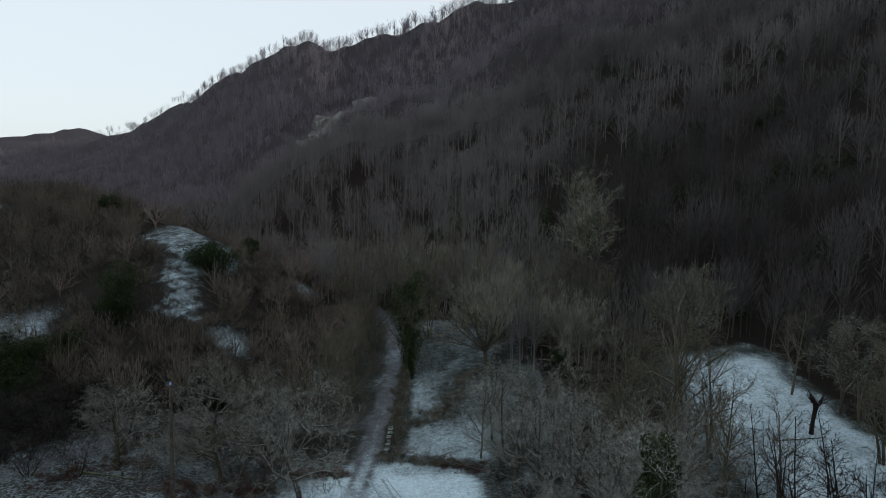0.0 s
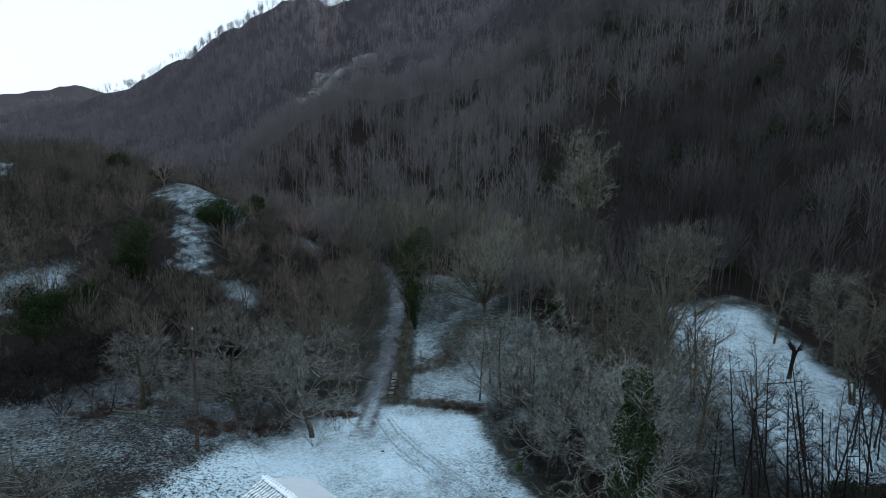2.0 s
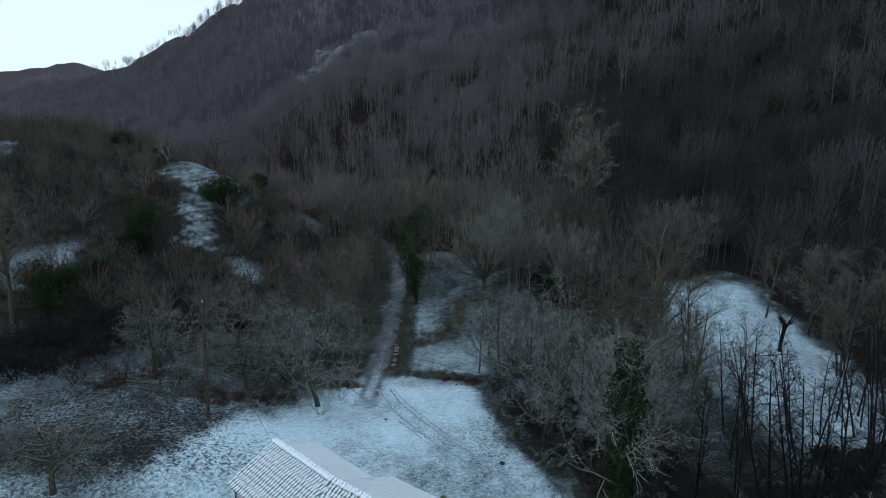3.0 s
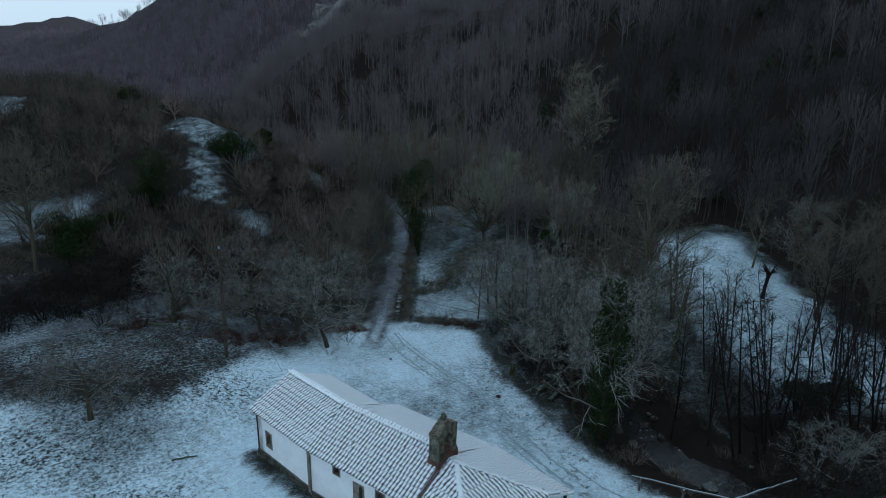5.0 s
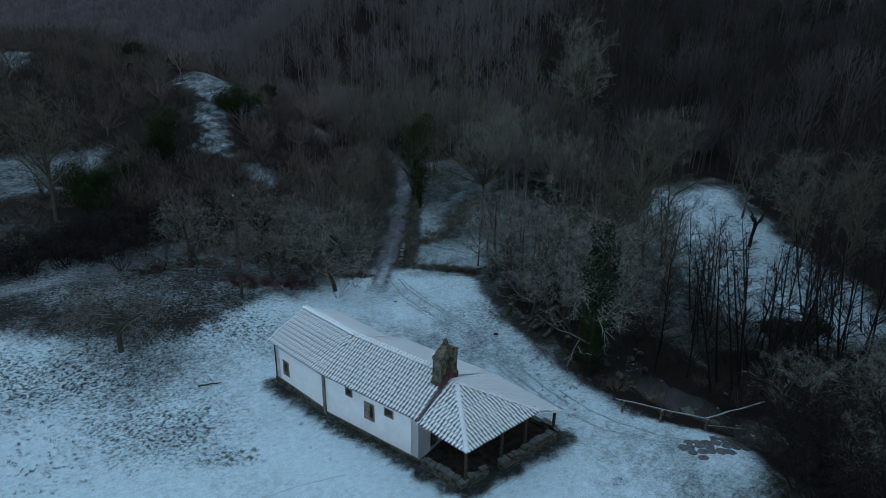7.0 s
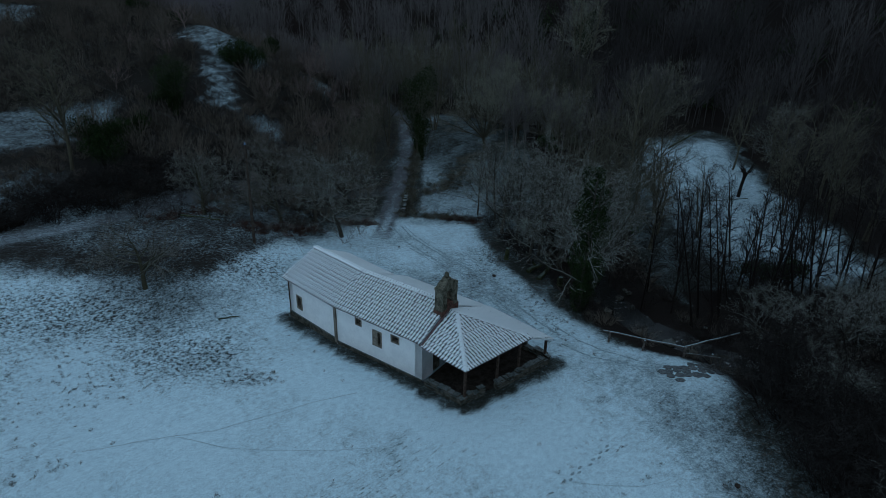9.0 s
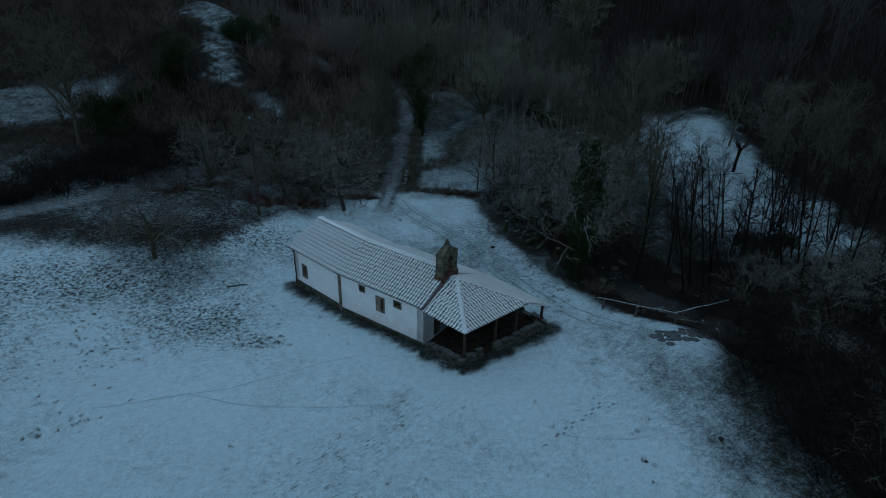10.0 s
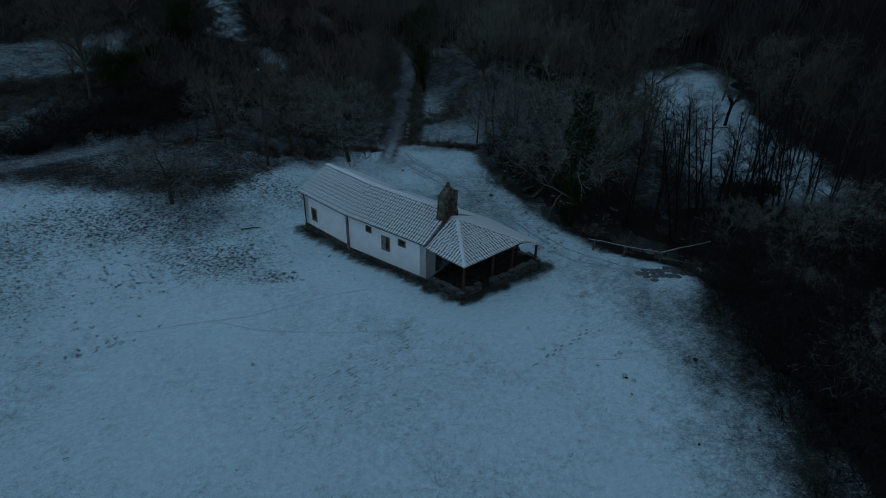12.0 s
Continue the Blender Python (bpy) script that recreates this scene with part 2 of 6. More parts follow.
def wave(x, y, scale, seed=0):
    """Smooth unevenness between about -1 and 1."""
    r = np.random.RandomState(seed)
    out = 0.0
    for k in range(5):
        a, p = r.uniform(0, math.tau), r.uniform(0, math.tau)
        f = (1.0 + 0.55 * k) / scale
        out = out + np.sin((x * math.cos(a) + y * math.sin(a)) * f * math.tau + p) / (1 + 0.4 * k)
    return out / 2.2


def along(x, y, line):
    """Distance from points to a broken line in plan."""
    best = np.full(np.shape(x), 1e9)
    for (ax, ay), (bx, by) in zip(line, line[1:]):
        dx, dy = bx - ax, by - ay
        f = np.clip(((x - ax) * dx + (y - ay) * dy) / (dx * dx + dy * dy), 0, 1)
        best = np.minimum(best, np.hypot(x - ax - f * dx, y - ay - f * dy))
    return best


# ---- the lie of the land ----
STREAM = [(44, 6), (31, 17), (22, 25.5), (17.5, 30), (15.5, 38), (17, 50), (20, 64), (24, 80), (14, 96), (-10, 112), (-60, 150)]
ROAD = [(-7.2, 50), (-7.2, 58), (-6.8, 66), (-6.3, 74), (-6.2, 84), (-8, 100), (-16, 120)]
LANE = [(-80, 18), (-58, 31), (-45, 38.6), (-40, 43), (-36.5, 47.5), (-32.5, 52.5), (-28, 58), (-22, 62), (-14, 64), (-7.4, 67)]
HILL_PATH = [(-34.5, 79), (-36.2, 83), (-36.8, 89), (-38.3, 93), (-41, 97)]
WHEELS = [(-6, 53.5), (-3, 47.5), (0.4, 42), (3.6, 37.5), (5.2, 33.5), (7.4, 29.5), (9.6, 26), (12.5, 23.6), (16, 21.8), (19, 22)]
HEDGE = [(-4.9, 58.6), (-1.6, 58.3), (2.4, 57.6)]
BRAMBLE = [(-3.0, 66.0), (0.0, 68.2), (2.4, 71.8), (4.5, 76)]
CHAPEL_FOOT = [(-12.9, 28.6), (-8.3, 24.4), (-1.5, 19.5), (1.4, 17.1), (8.2, 22.3)]


def flank(x, y, azimuths, feet, ridges, heights, foot_z):
    """A mountain side: from its foot up to its ridge, by the bearing from the valley's middle."""
    az, d = np.degrees(np.arctan2(x, y)), np.hypot(x, y)
    f, r, e = np.interp(az, azimuths, feet), np.interp(az, azimuths, ridges), np.interp(az, azimuths, heights)
    top = 26.5 + r * np.tan(np.radians(e))
    k = (d - f) / (r - f)
    up = foot_z + (top - foot_z) * (0.88 * k + 0.12 * k * k)
    return np.where(k < 0, foot_z + k * 40, np.where(k < 1, up, top - (k - 1) * (r - f) * 0.35))


def mountain(x, y):
    # past bearing 36 the flank is unseen, raised to keep sun off the slopes
    near = flank(x, y, [-180, -120, -60, -40, -25, -17, -12, -8, 0, 8, 12, 21, 36, 60, 90, 130, 180],
                 [140, 150, 300, 300, 200, 150, 135, 125, 112, 102, 98, 96, 78, 60, 50, 90, 140],
                 [400, 400, 500, 480, 260, 200, 200, 195, 190, 190, 195, 200, 205, 260, 280, 320, 400],
                 [8, 6, 1, -4, -4, -1.8, 0.6, 2.4, 3.8, 7.0, 9.6, 11.6, 15.0, 30, 30, 18, 8], 1.0)
    middle = flank(x, y, [-180, -45, -26, -20.6, -17, -12, -9.5, -7, -3, 3.5, 11, 20, 40, 180],
                   [600, 600, 300, 230, 200, 185, 180, 178, 175, 172, 170, 170, 170, 600],
                   [800, 800, 400, 320, 290, 275, 272, 270, 268, 265, 262, 260, 260, 800],
                   [-3, -3, -6, -3.2, -0.6, 2.4, 4.7, 5.2, 6.8, 9.8, 13.5, 16.0, 18, -3], 2.0)
    far = flank(x, y, [-180, -60, -42, -36, -29, -24.5, -19.7, -16.3, -12.3, -8.7, -4.5, 0.8, 11, 36, 180],
                [700, 600, 420, 340, 300, 280, 250, 240, 230, 225, 220, 220, 220, 240, 700],
                [950, 900, 760, 650, 560, 500, 440, 410, 385, 375, 365, 350, 340, 360, 950],
                [2, 2, 0.0, 0.6, 2.1, 4.3, 7.6, 9.6, 11.3, 10.6, 12.5, 14.1, 17.0, 19, 2], 3.0)
    distant = flank(x, y, [-180, -60, -42, -36, -33, -30.6, -28, -24, 0, 180], [700] * 10, [900, 900, 900, 900, 920, 940, 940, 900, 900, 900],
                    [1, 1.4, 1.6, 1.9, 2.4, 2.9, 2.0, 0.3, 0.3, 1], 10.0)
    return near, np.maximum(middle, distant), far


def crest(x):
    """Where the near hill's top breaks off towards the valley behind it."""
    return np.interp(x, [-110, -80, -60, -46, -40, -31, -24, -15], [158, 136, 112, 99, 97, 99.5, 105, 108])


def valley(x, y):
    z = np.interp(y, [-400, 20, 28, 40, 50, 58, 66, 80, 110, 200, 400], [0, 0, -0.3, -1.3, -2.1, -2.7, -2.4, -0.6, 1.5, 4, 6])
    hump = 16.5 * step(43, 116, y - 0.10 * (x + 40)) ** 0.85 * step(-13, -46, x)
    hump = hump + 4.0 * np.exp(-((x + 38) / 11) ** 2 - ((y - 90) / 13) ** 2)
    hump = hump * (1 - step(-1.0, 26, y - crest(x)))
    z = z + hump + 2.6 * step(-8, -28, x) * step(24, 40, y) * (1 - step(58, 76, y))
    z = z + 1.5 * step(-24, -40, x) * (1 - step(24, 40, y))
    z = z + 3.7 * step(20, 33, x) * step(30, 62, y) + 1.6 * step(21, 30, x) * (1 - step(18, 30, y))
    z = z + 1.6 * step(-4, 6, x) * step(60, 82, y)
    z = z - 1.7 * np.exp(-(along(x, y, STREAM) / 2.6) ** 2) * step(150, 90, np.hypot(x, y))
    z = z - 0.25 * np.exp(-(along(x, y, LANE) / 1.5) ** 2) - 0.12 * np.exp(-(along(x, y, ROAD) / 1.2) ** 2)
    calm = 1 - np.exp(-((x + 3) / 16) ** 2 - ((y - 20) / 14) ** 2)
    return z + calm * (0.16 * wave(x, y, 17, 3) + 0.05 * wave(x, y, 5, 4)) + 0.9 * wave(x, y, 31, 5) * step(62, 90, np.hypot(x, y))


def land(x, y):
    x, y = np.asarray(x, dtype=float), np.asarray(y, dtype=float)
    d = np.hypot(x, y)
    bumps = (2.6 * wave(x, y, 70, 6) + 1.2 * wave(x, y, 28, 7)) * step(90, 180, d)
    spur = 0.72 * x - 0.69 * y + 9 * wave(x, y, 90, 9)
    bumps = bumps + (6.0 * np.abs(np.sin(spur * math.pi / 62)) - 4.6) * step(170, 230, d) * step(20, -10, x)
    near, middle, far = mountain(x, y)
    v = valley(x, y)
    hill = np.maximum(np.maximum(near, middle), far) + bumps
    return np.maximum(v, np.where(d > 40, hill, -50))


def height(x, y):
    return float(land(np.array([x]), np.array([y]))[0])


def wooded(x, y):
    near, middle, far = mountain(x, y)
    behind = (y > crest(x) + 16) & (x < -6) & (np.hypot(x, y) > 118)
    return (np.maximum(np.maximum(near, middle), far) > valley(x, y) + 0.6) | behind


TOP_X, TOP_Y = [-60, -36, -29, -25, -22, -19.5, -18, -13, -9], [33, 32.5, 31.5, 32.0, 34.5, 39, 43.5, 48.5, 56]


def field(x, y):
    """How fully frost and thin snow cover the grass, 0 to 1."""
    edge = np.interp(y, [-60, 7, 15, 19, 21.5, 23.4, 25, 27, 30, 36, 43, 53, 60], [9, 21.6, 20.4, 20.4, 21.5, 19.0, 14.4, 12.6, 11.0, 8.6, 6.2, 4.0, 1]) + 0.5 * wave(x, y, 6, 11)
    yard = step(1.2 + 1.2 * step(20, 8, y), -1.2 - 2.0 * step(20, 8, y), x - edge) * step(59.3, 56.6, y + 0.8 * wave(x, y, 5, 12))
    top = np.interp(x, TOP_X, TOP_Y)
    yard = yard * (0.28 + 0.72 * step(4.5, -3.5, y - top + 1.5 * wave(x, y, 8, 13)))
    # right edge: shade from the trees put into the cover, besides thinner snow
    yard = yard * (1 - 0.58 * step(-10.0, 0.5, x - edge + 0.8 * wave(x, y, 4, 34)) * step(21, 15, y))
    yard = yard * (1 - 0.40 * np.exp(-((x + 24) / 7) ** 2 - ((y - 30.5) / 4.5) ** 2))
    right = step(24, 31, x + 0.8 * wave(x, y, 7, 14)) * step(33, 40, y) * step(78, 72, y + 1.5 * wave(x, y, 9, 15)) * step(2.5, -2.0, x - np.interp(y, [36, 40, 46, 58, 76], [40, 43.5, 44.5, 43.5, 42]) + wave(x, y, 8, 22))
    hedge = np.minimum(along(x, y, HEDGE), along(x, y, BRAMBLE))
    strip = step(-4.4, -3.0, x) * step(7.5, 4.5, x) * step(57.4, 59.4, y + 0.6 * wave(x, y, 3.5, 33)) * step(106, 98, y) * (0.22 + 0.20 * step(70, 62, y) + 0.24 * np.exp(-((x + 2.5) / 2.5) ** 2 - ((y - 72) / 5) ** 2)) * step(0.2, 1.3, hedge)
    path = step(4.4, 0.8, along(x, y, HILL_PATH) + 1.1 * wave(x, y, 4, 17)) * (0.36 + 0.16 * wave(x, y, 1.6, 25))
    left = step(-46, -52, x + 2 * wave(x, y, 11, 18)) * step(60, 65, y - 0.3 * (x + 55)) * step(79, 74, y - 0.2 * (x + 55)) * 0.36
    knoll = 0.45 * np.exp(-((x + 24) / 3) ** 2 - ((y - 104) / 5) ** 2) + 0.28 * np.exp(-((x + 40) / 6) ** 2 - ((y - 93) / 4) ** 2) + 0.4 * np.exp(-((x + 28) / 4) ** 2 - ((y - 78) / 3) ** 2)
    knoll = np.maximum(knoll, (0.33 + 0.10 * wave(x, y, 2.5, 29)) * step(1.25, 0.75, np.hypot((x + 39) / 8, (y - 94) / 6.5) + 0.15 * wave(x, y, 6, 30)))
    green = 0.30 * step(-72, -78, x) * step(98, 101, y) * step(120, 114, y)
    lawn = 0.70 + 0.14 * np.exp(-((x + 4) / 20) ** 2 - ((y - 16) / 12) ** 2) + 0.10 * wave(x, y, 21, 19)
    worn = step(1.45, 0.30, along(x, y, CHAPEL_FOOT) + 0.3 * wave(x, y, 2.7, 20))
    yard = yard * lawn * (1 - 0.92 * worn)
    shade = np.exp(-((x + 5) / 9) ** 2 - ((y - 14.5 + 0.55 * (x + 5)) / 2.6) ** 2) + 0.9 * np.exp(-((x - 12) / 6) ** 2 - ((y - 19) / 4) ** 2) + 1.0 * np.exp(-((x - 3) / 9) ** 2 - ((y - 36) / 11) ** 2) + 0.5 * step(2.2, 0.4, along(x, y, WHEELS) + 0.4 * wave(x, y, 3, 27))
    yard = yard - yard * np.clip(0.20 * shade * (1 + 0.5 * wave(x, y, 4, 24)), 0, 0.7)
    verge = 0.30 * step(-6, -14, x) * step(64, 50, y) * step(30, 40, y)
    return np.clip(np.maximum.reduce([yard, 0.53 * right, strip, path, left, knoll, green, verge]), 0, 1)


def heathy(x, y):
    """Where heather and tussocks break the yard's snow."""
    out = np.exp(-((x + 19) / 4.5) ** 2 - ((y - 22.5) / 3.0) ** 2) + np.exp(-((x + 31) / 8) ** 2 - ((y - 27) / 3) ** 2) + 0.8 * np.exp(-((x + 13.4) / 1.3) ** 2 - ((y - 19.6) / 0.8) ** 2)
    out = out + 0.16 * step(-11, -18, x) * step(8, 16, y)
    out = out + 0.55 * np.exp(-((x + 36) / 9) ** 2 - ((y - 18) / 8) ** 2) + 0.8 * np.exp(-((x + 16) / 9) ** 2 - ((y - 38) / 4) ** 2) + 0.5 * np.exp(-((x - 4) / 5) ** 2 - ((y - 44) / 8) ** 2) + 0.55 * np.exp(-((x + 29) / 12) ** 2 - ((y - 40) / 5.5) ** 2)
    return np.clip(out, 0, 1)


def mown(x, y):
    """Where the lie of the cut grass shows through as short dark strokes."""
    return np.clip(np.exp(-((y - 10.5 - 0.78 * (x + 3)) / 4.2) ** 2) * step(-14, -6, x) * step(11, 4, x) + 0.35 * step(12, 2, y) * step(-20, -8, x) * step(18, 8, x), 0, 1)


def axis(low, high, fine_low, fine_high, fine):
    mid = np.arange(fine_low, fine_high, fine)
    up, down, s = [fine_high], [fine_low], fine
    while up[-1] < high or down[-1] > low:
        s = min(s * 1.09, 9.0)
        up.append(up[-1] + s), down.append(down[-1] - s)
    return np.concatenate([[v for v in down[:0:-1] if v >= low], mid, [v for v in up if v <= high]])


def build_ground():
    xs, ys = axis(-1100, 900, -48, 44, 0.5), axis(-500, 1150, -8, 80, 0.5)
    gx, gy = np.meshgrid(xs, ys)
    gz = land(gx, gy)
    nx, ny = len(xs), len(ys)
    v = np.stack([gx.ravel(), gy.ravel(), gz.ravel()], 1)
    i = (np.arange(ny - 1)[:, None] * nx + np.arange(nx - 1)[None, :]).ravel()
    tris = np.concatenate([np.stack([i, i + 1, i + nx + 1], 1), np.stack([i, i + nx + 1, i + nx], 1)])
    me = tri_mesh("ground", v, tris, [M_GROUND])
    me.polygons.foreach_set("use_smooth", np.ones(len(tris), dtype=bool))
    x, y = gx.ravel(), gy.ravel()
    road = np.maximum(step(1.5, 0.9, along(x, y, ROAD) + 0.15 * wave(x, y, 4, 21)), (0.55 + 0.3 * step(-36, -40, x)) * step(1.9, 1.1, along(x, y, LANE)))
    snow = field(x, y)
    snow = snow * (1 - 0.5 * np.clip(road, 0, 1)) + 0.32 * road * (1 - snow) * step(78, 60, y) * np.where(x > -20, 1.0, 0.4 + 0.2 * step(-36, -41, x))
    wood = wooded(x, y) | (along(x, y, STREAM) < 5) | (x > 13) & (y > 64) & (field(x, y) < 0.06) | (x > 39) & (y > 36) & (field(x, y) < 0.06) | (x > 22.5) & (y < 36) & (y > -30)
    snow = np.maximum(snow, np.where(wood, 0.0, (0.20 - 0.14 * step(-7.5, -9.5, x) * step(40, 52, y)) + 0.08 * wave(x, y, 9, 61)))
    litter = np.clip(np.where(wood, 0.9, 0.15) + 0.6 * step(-12, -20, x) * step(27, 37, y), 0, 1)
    rock = np.exp(-(((x + 54) / 13) ** 2) - ((y - 270) / 12) ** 2) + np.exp(-(((x + 44) / 9) ** 2) - ((y - 308) / 9) ** 2)
    wheel = np.abs(along(x, y, ROAD) - 0.7)
    snow = snow * (1 - 0.45 * step(0.45, 0.1, wheel) * step(90, 60, y) * step(50, 52, y))
    # how much haze colour the litter takes, growing with distance
    haze_tone = step(170, 300, np.hypot(x, y))
    for name, value in (("mown", mown(x, y)), ("heath", heathy(x, y)), ("haze_tone", haze_tone), ("snow", snow), ("road", road), ("litter", litter), ("rock", rock)):
        me.attributes.new(name, "FLOAT", "POINT").data.foreach_set("value", value.astype(np.float32))
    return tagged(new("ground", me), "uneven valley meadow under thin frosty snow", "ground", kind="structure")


build_ground()


# ---- trees ----
class Wood:
    """Collects tubes and slivers of one tree: slot 0 bark, slot 1 twigs."""

    def __init__(self, seed):
        self.r = random.Random(seed)
        self.v, self.f, self.s = [], [], []
        self.thin, self.sides = 9, (7, 5, 3, 3)

    def tube(self, pts, radii, sides, slot=0):
        base, up = len(self.v), Vector((0.3, 0.2, 1)).normalized()
        for i, (p, r) in enumerate(zip(pts, radii)):
            d = (pts[min(i + 1, len(pts) - 1)] - pts[max(i - 1, 0)]).normalized()
            a = d.cross(up if abs(d.dot(up)) < 0.95 else Vector((1, 0, 0))).normalized()
            b = d.cross(a)
            for k in range(sides):
                w = k * math.tau / sides
                self.v.append(p + (a * math.cos(w) + b * math.sin(w)) * r)
        for i in range(len(pts) - 1):
            for k in range(sides):
                q = (base + i * sides + k, base + i * sides + (k + 1) % sides, base + (i + 1) * sides + (k + 1) % sides, base + (i + 1) * sides + k)
                self.f += [(q[0], q[1], q[2]), (q[0], q[2], q[3])]
                self.s += [slot, slot]

    def sliver(self, p, tip, w):
        d = (tip - p).normalized()
        a = d.cross(Vector((self.r.uniform(-1, 1), self.r.uniform(-1, 1), self.r.uniform(-1, 1)))).normalized() * w
        n = len(self.v)
        self.v += [p - a, p + a, tip]
        self.f.append((n, n + 1, n + 2))
        self.s.append(1)

    def away(self, d, degrees):
        """A direction that leaves d by about so many degrees, to any side."""
        a = d.cross(Vector((self.r.uniform(-1, 1), self.r.uniform(-1, 1), self.r.uniform(-1, 1)))).normalized()
        k = radians(degrees * self.r.uniform(0.65, 1.3))
        return (d * math.cos(k) + a * math.sin(k)).normalized()

    def branch(self, p, d, length, radius, level, plan):
        """plan: per level, (children, angle, length ratio, rise, wobble, from where)"""
        r = self.r
        kids, angle, ratio, rise, wob, start = plan[level]
        last = level == len(plan) - 1
        n = 5 if level < 2 else 3 if last else 2
        pts, dirs = [p.copy()], [d.copy()]
        for i in range(n):
            d = (d + Vector((r.uniform(-wob, wob), r.uniform(-wob, wob), r.uniform(-wob, wob) + rise))).normalized()
            pts.append(pts[-1] + d * (length / n))
            dirs.append(d)
        if last or level >= self.thin:
            for a, b in zip(pts, pts[1:]):
                self.sliver(a, b + (b - a) * 0.25, radius)
        else:
            radii = [radius * (1 - 0.75 * i / n) for i in range(n + 1)]
            self.tube(pts, radii, self.sides[min(level, 3)], 0 if level < 3 else 1)
        for k in range(kids):
            f = start + (1 - start) * (k + r.random()) / kids
            i = min(int(f * n), n - 1)
            q = pts[i].lerp(pts[i + 1], f * n - i)
            if last:
                self.sliver(q, q + self.away(dirs[i + 1], angle) * length * ratio * r.uniform(0.6, 1.2), radius * 0.8)
            else:
                self.branch(q, self.away(dirs[i + 1], angle), length * ratio * r.uniform(0.65, 1.2) * (1.15 - 0.45 * f), max(radius * (1 - 0.7 * f) * 0.62, 0.017 if level + 2 < len(plan) else 0.011), level + 1, plan)

    def meshes(self, name, bark=None, twig=None):
        """Two meshes: the limbs and the fine twigs."""
        v, f, s = np.array([tuple(a) for a in self.v]), np.array(self.f), np.array(self.s)
        out = []
        for slot, mat in ((0, bark or M_BARK), (1, twig or M_TWIG)):
            ff = f[s == slot]
            used, inv = np.unique(ff, return_inverse=True)
            out.append(tri_mesh(name, v[used], inv.reshape(-1, 3), [mat], tint=np.full(len(used), 0.5)))
        return out


def spreading(seed, h=8.0):
    """An old orchard tree: a short bowed trunk, crooked limbs and a wide tangle of twigs."""
    w = Wood(seed)
    w.branch(Vector((0, 0, -0.3)), Vector((w.r.uniform(-0.15, 0.15), w.r.uniform(-0.15, 0.15), 1)), h * 0.58, h * 0.029, 0,
             [(10, 56, 0.95, 0.0, 0.16, 0.34), (7, 50, 0.55, 0.03, 0.34, 0.22), (6, 48, 0.55, 0.03, 0.42, 0.15), (4, 48, 0.55, 0.02, 0.4, 0.1), (2, 42, 0.5, 0.0, 0.3, 0.2)])
    return w


def upright(seed, h=13.0):
    """A bank tree: one or two slim stems that part early into arching limbs under a full crown."""
    w = Wood(seed)
    for k in range(w.r.choice((1, 1, 2))):
        d = Vector((w.r.uniform(-0.13, 0.13), w.r.uniform(-0.13, 0.13), 1))
        w.branch(Vector((0.3 * k, 0.2 * k, -0.3)), d, h * (0.84 - 0.12 * k), h * 0.0135, 0,
                 [(13 - 3 * k, 46, 0.46, 0.035, 0.09, 0.24), (8, 46, 0.46, 0.05, 0.24, 0.2), (6, 46, 0.50, 0.03, 0.34, 0.15), (4, 44, 0.55, 0.0, 0.34, 0.1)])
    return w


def slender(seed, h=11.0):
    w = Wood(seed)
    w.branch(Vector((0, 0, -0.3)), Vector((w.r.uniform(-0.12, 0.12), w.r.uniform(-0.12, 0.12), 1)), h, h * 0.0085, 0,
             [(20, 58, 0.17, 0.02, 0.04, 0.3), (5, 45, 0.5, 0.06, 0.15, 0.2), (4, 40, 0.5, 0.05, 0.2, 0.15), (2, 40, 0.5, 0.03, 0.2, 0.1)])
    return w


def fan(seed, h=14.0, stems=6, width=0.32):
    w = Wood(seed)
    w.thin, w.sides = 2, (6, 4, 3, 3)
    for k in range(stems):
        a = math.tau * (k + w.r.random()) / stems
        d = Vector((math.cos(a) * width * w.r.uniform(0.4, 1.1), math.sin(a) * width * w.r.uniform(0.4, 1.1), 1)).normalized()
        w.branch(Vector((math.cos(a) * 0.25, math.sin(a) * 0.25, -0.3)), d, h * w.r.uniform(0.75, 0.95), h * 0.0075, 0,
                 [(8, 34, 0.36, 0.02, 0.09, 0.3), (7, 38, 0.5, 0.07, 0.18, 0.15), (7, 38, 0.5, 0.05, 0.26, 0.15), (4, 36, 0.5, 0.03, 0.25, 0.1)])
    return w


def dome(seed, h=14.0, stems=15, wide=0.46, more=0):
    """A round-topped willow: a short trunk, limbs that part from its head and a dense round crown of fine upright shoots."""
    w = Wood(seed)
    w.thin, w.sides = 2, (6, 4, 3, 3)
    head = Vector((w.r.uniform(-0.3, 0.3), w.r.uniform(-0.3, 0.3), h * 0.13))
    w.tube([Vector((0, 0, -0.4)), head * 0.6, head], [h * 0.022, h * 0.017, h * 0.019], 8)
    for k in range(stems):
        a, u = k * 2.4 + w.r.uniform(-0.3, 0.3), ((k + 0.5) / stems) ** 0.6
        tip = Vector((math.cos(a) * u * wide, math.sin(a) * u * wide, 0.20 + 0.56 * math.sqrt(max(0.0, 1.03 - u * u)))) * h
        d = tip - head
        w.branch(head, (d.normalized() + Vector((math.cos(a) * 0.15, math.sin(a) * 0.15, 0))).normalized(), d.length * w.r.uniform(0.85, 1.0), h * 0.0075, 0,
                 [(8 + more, 36, 0.36, 0.02, 0.09, 0.30), (6 + more, 38, 0.52, 0.10, 0.16, 0.2), (4 + more, 32, 0.60, 0.10, 0.18, 0.15), (2, 26, 0.60, 0.08, 0.15, 0.1)])
    return w


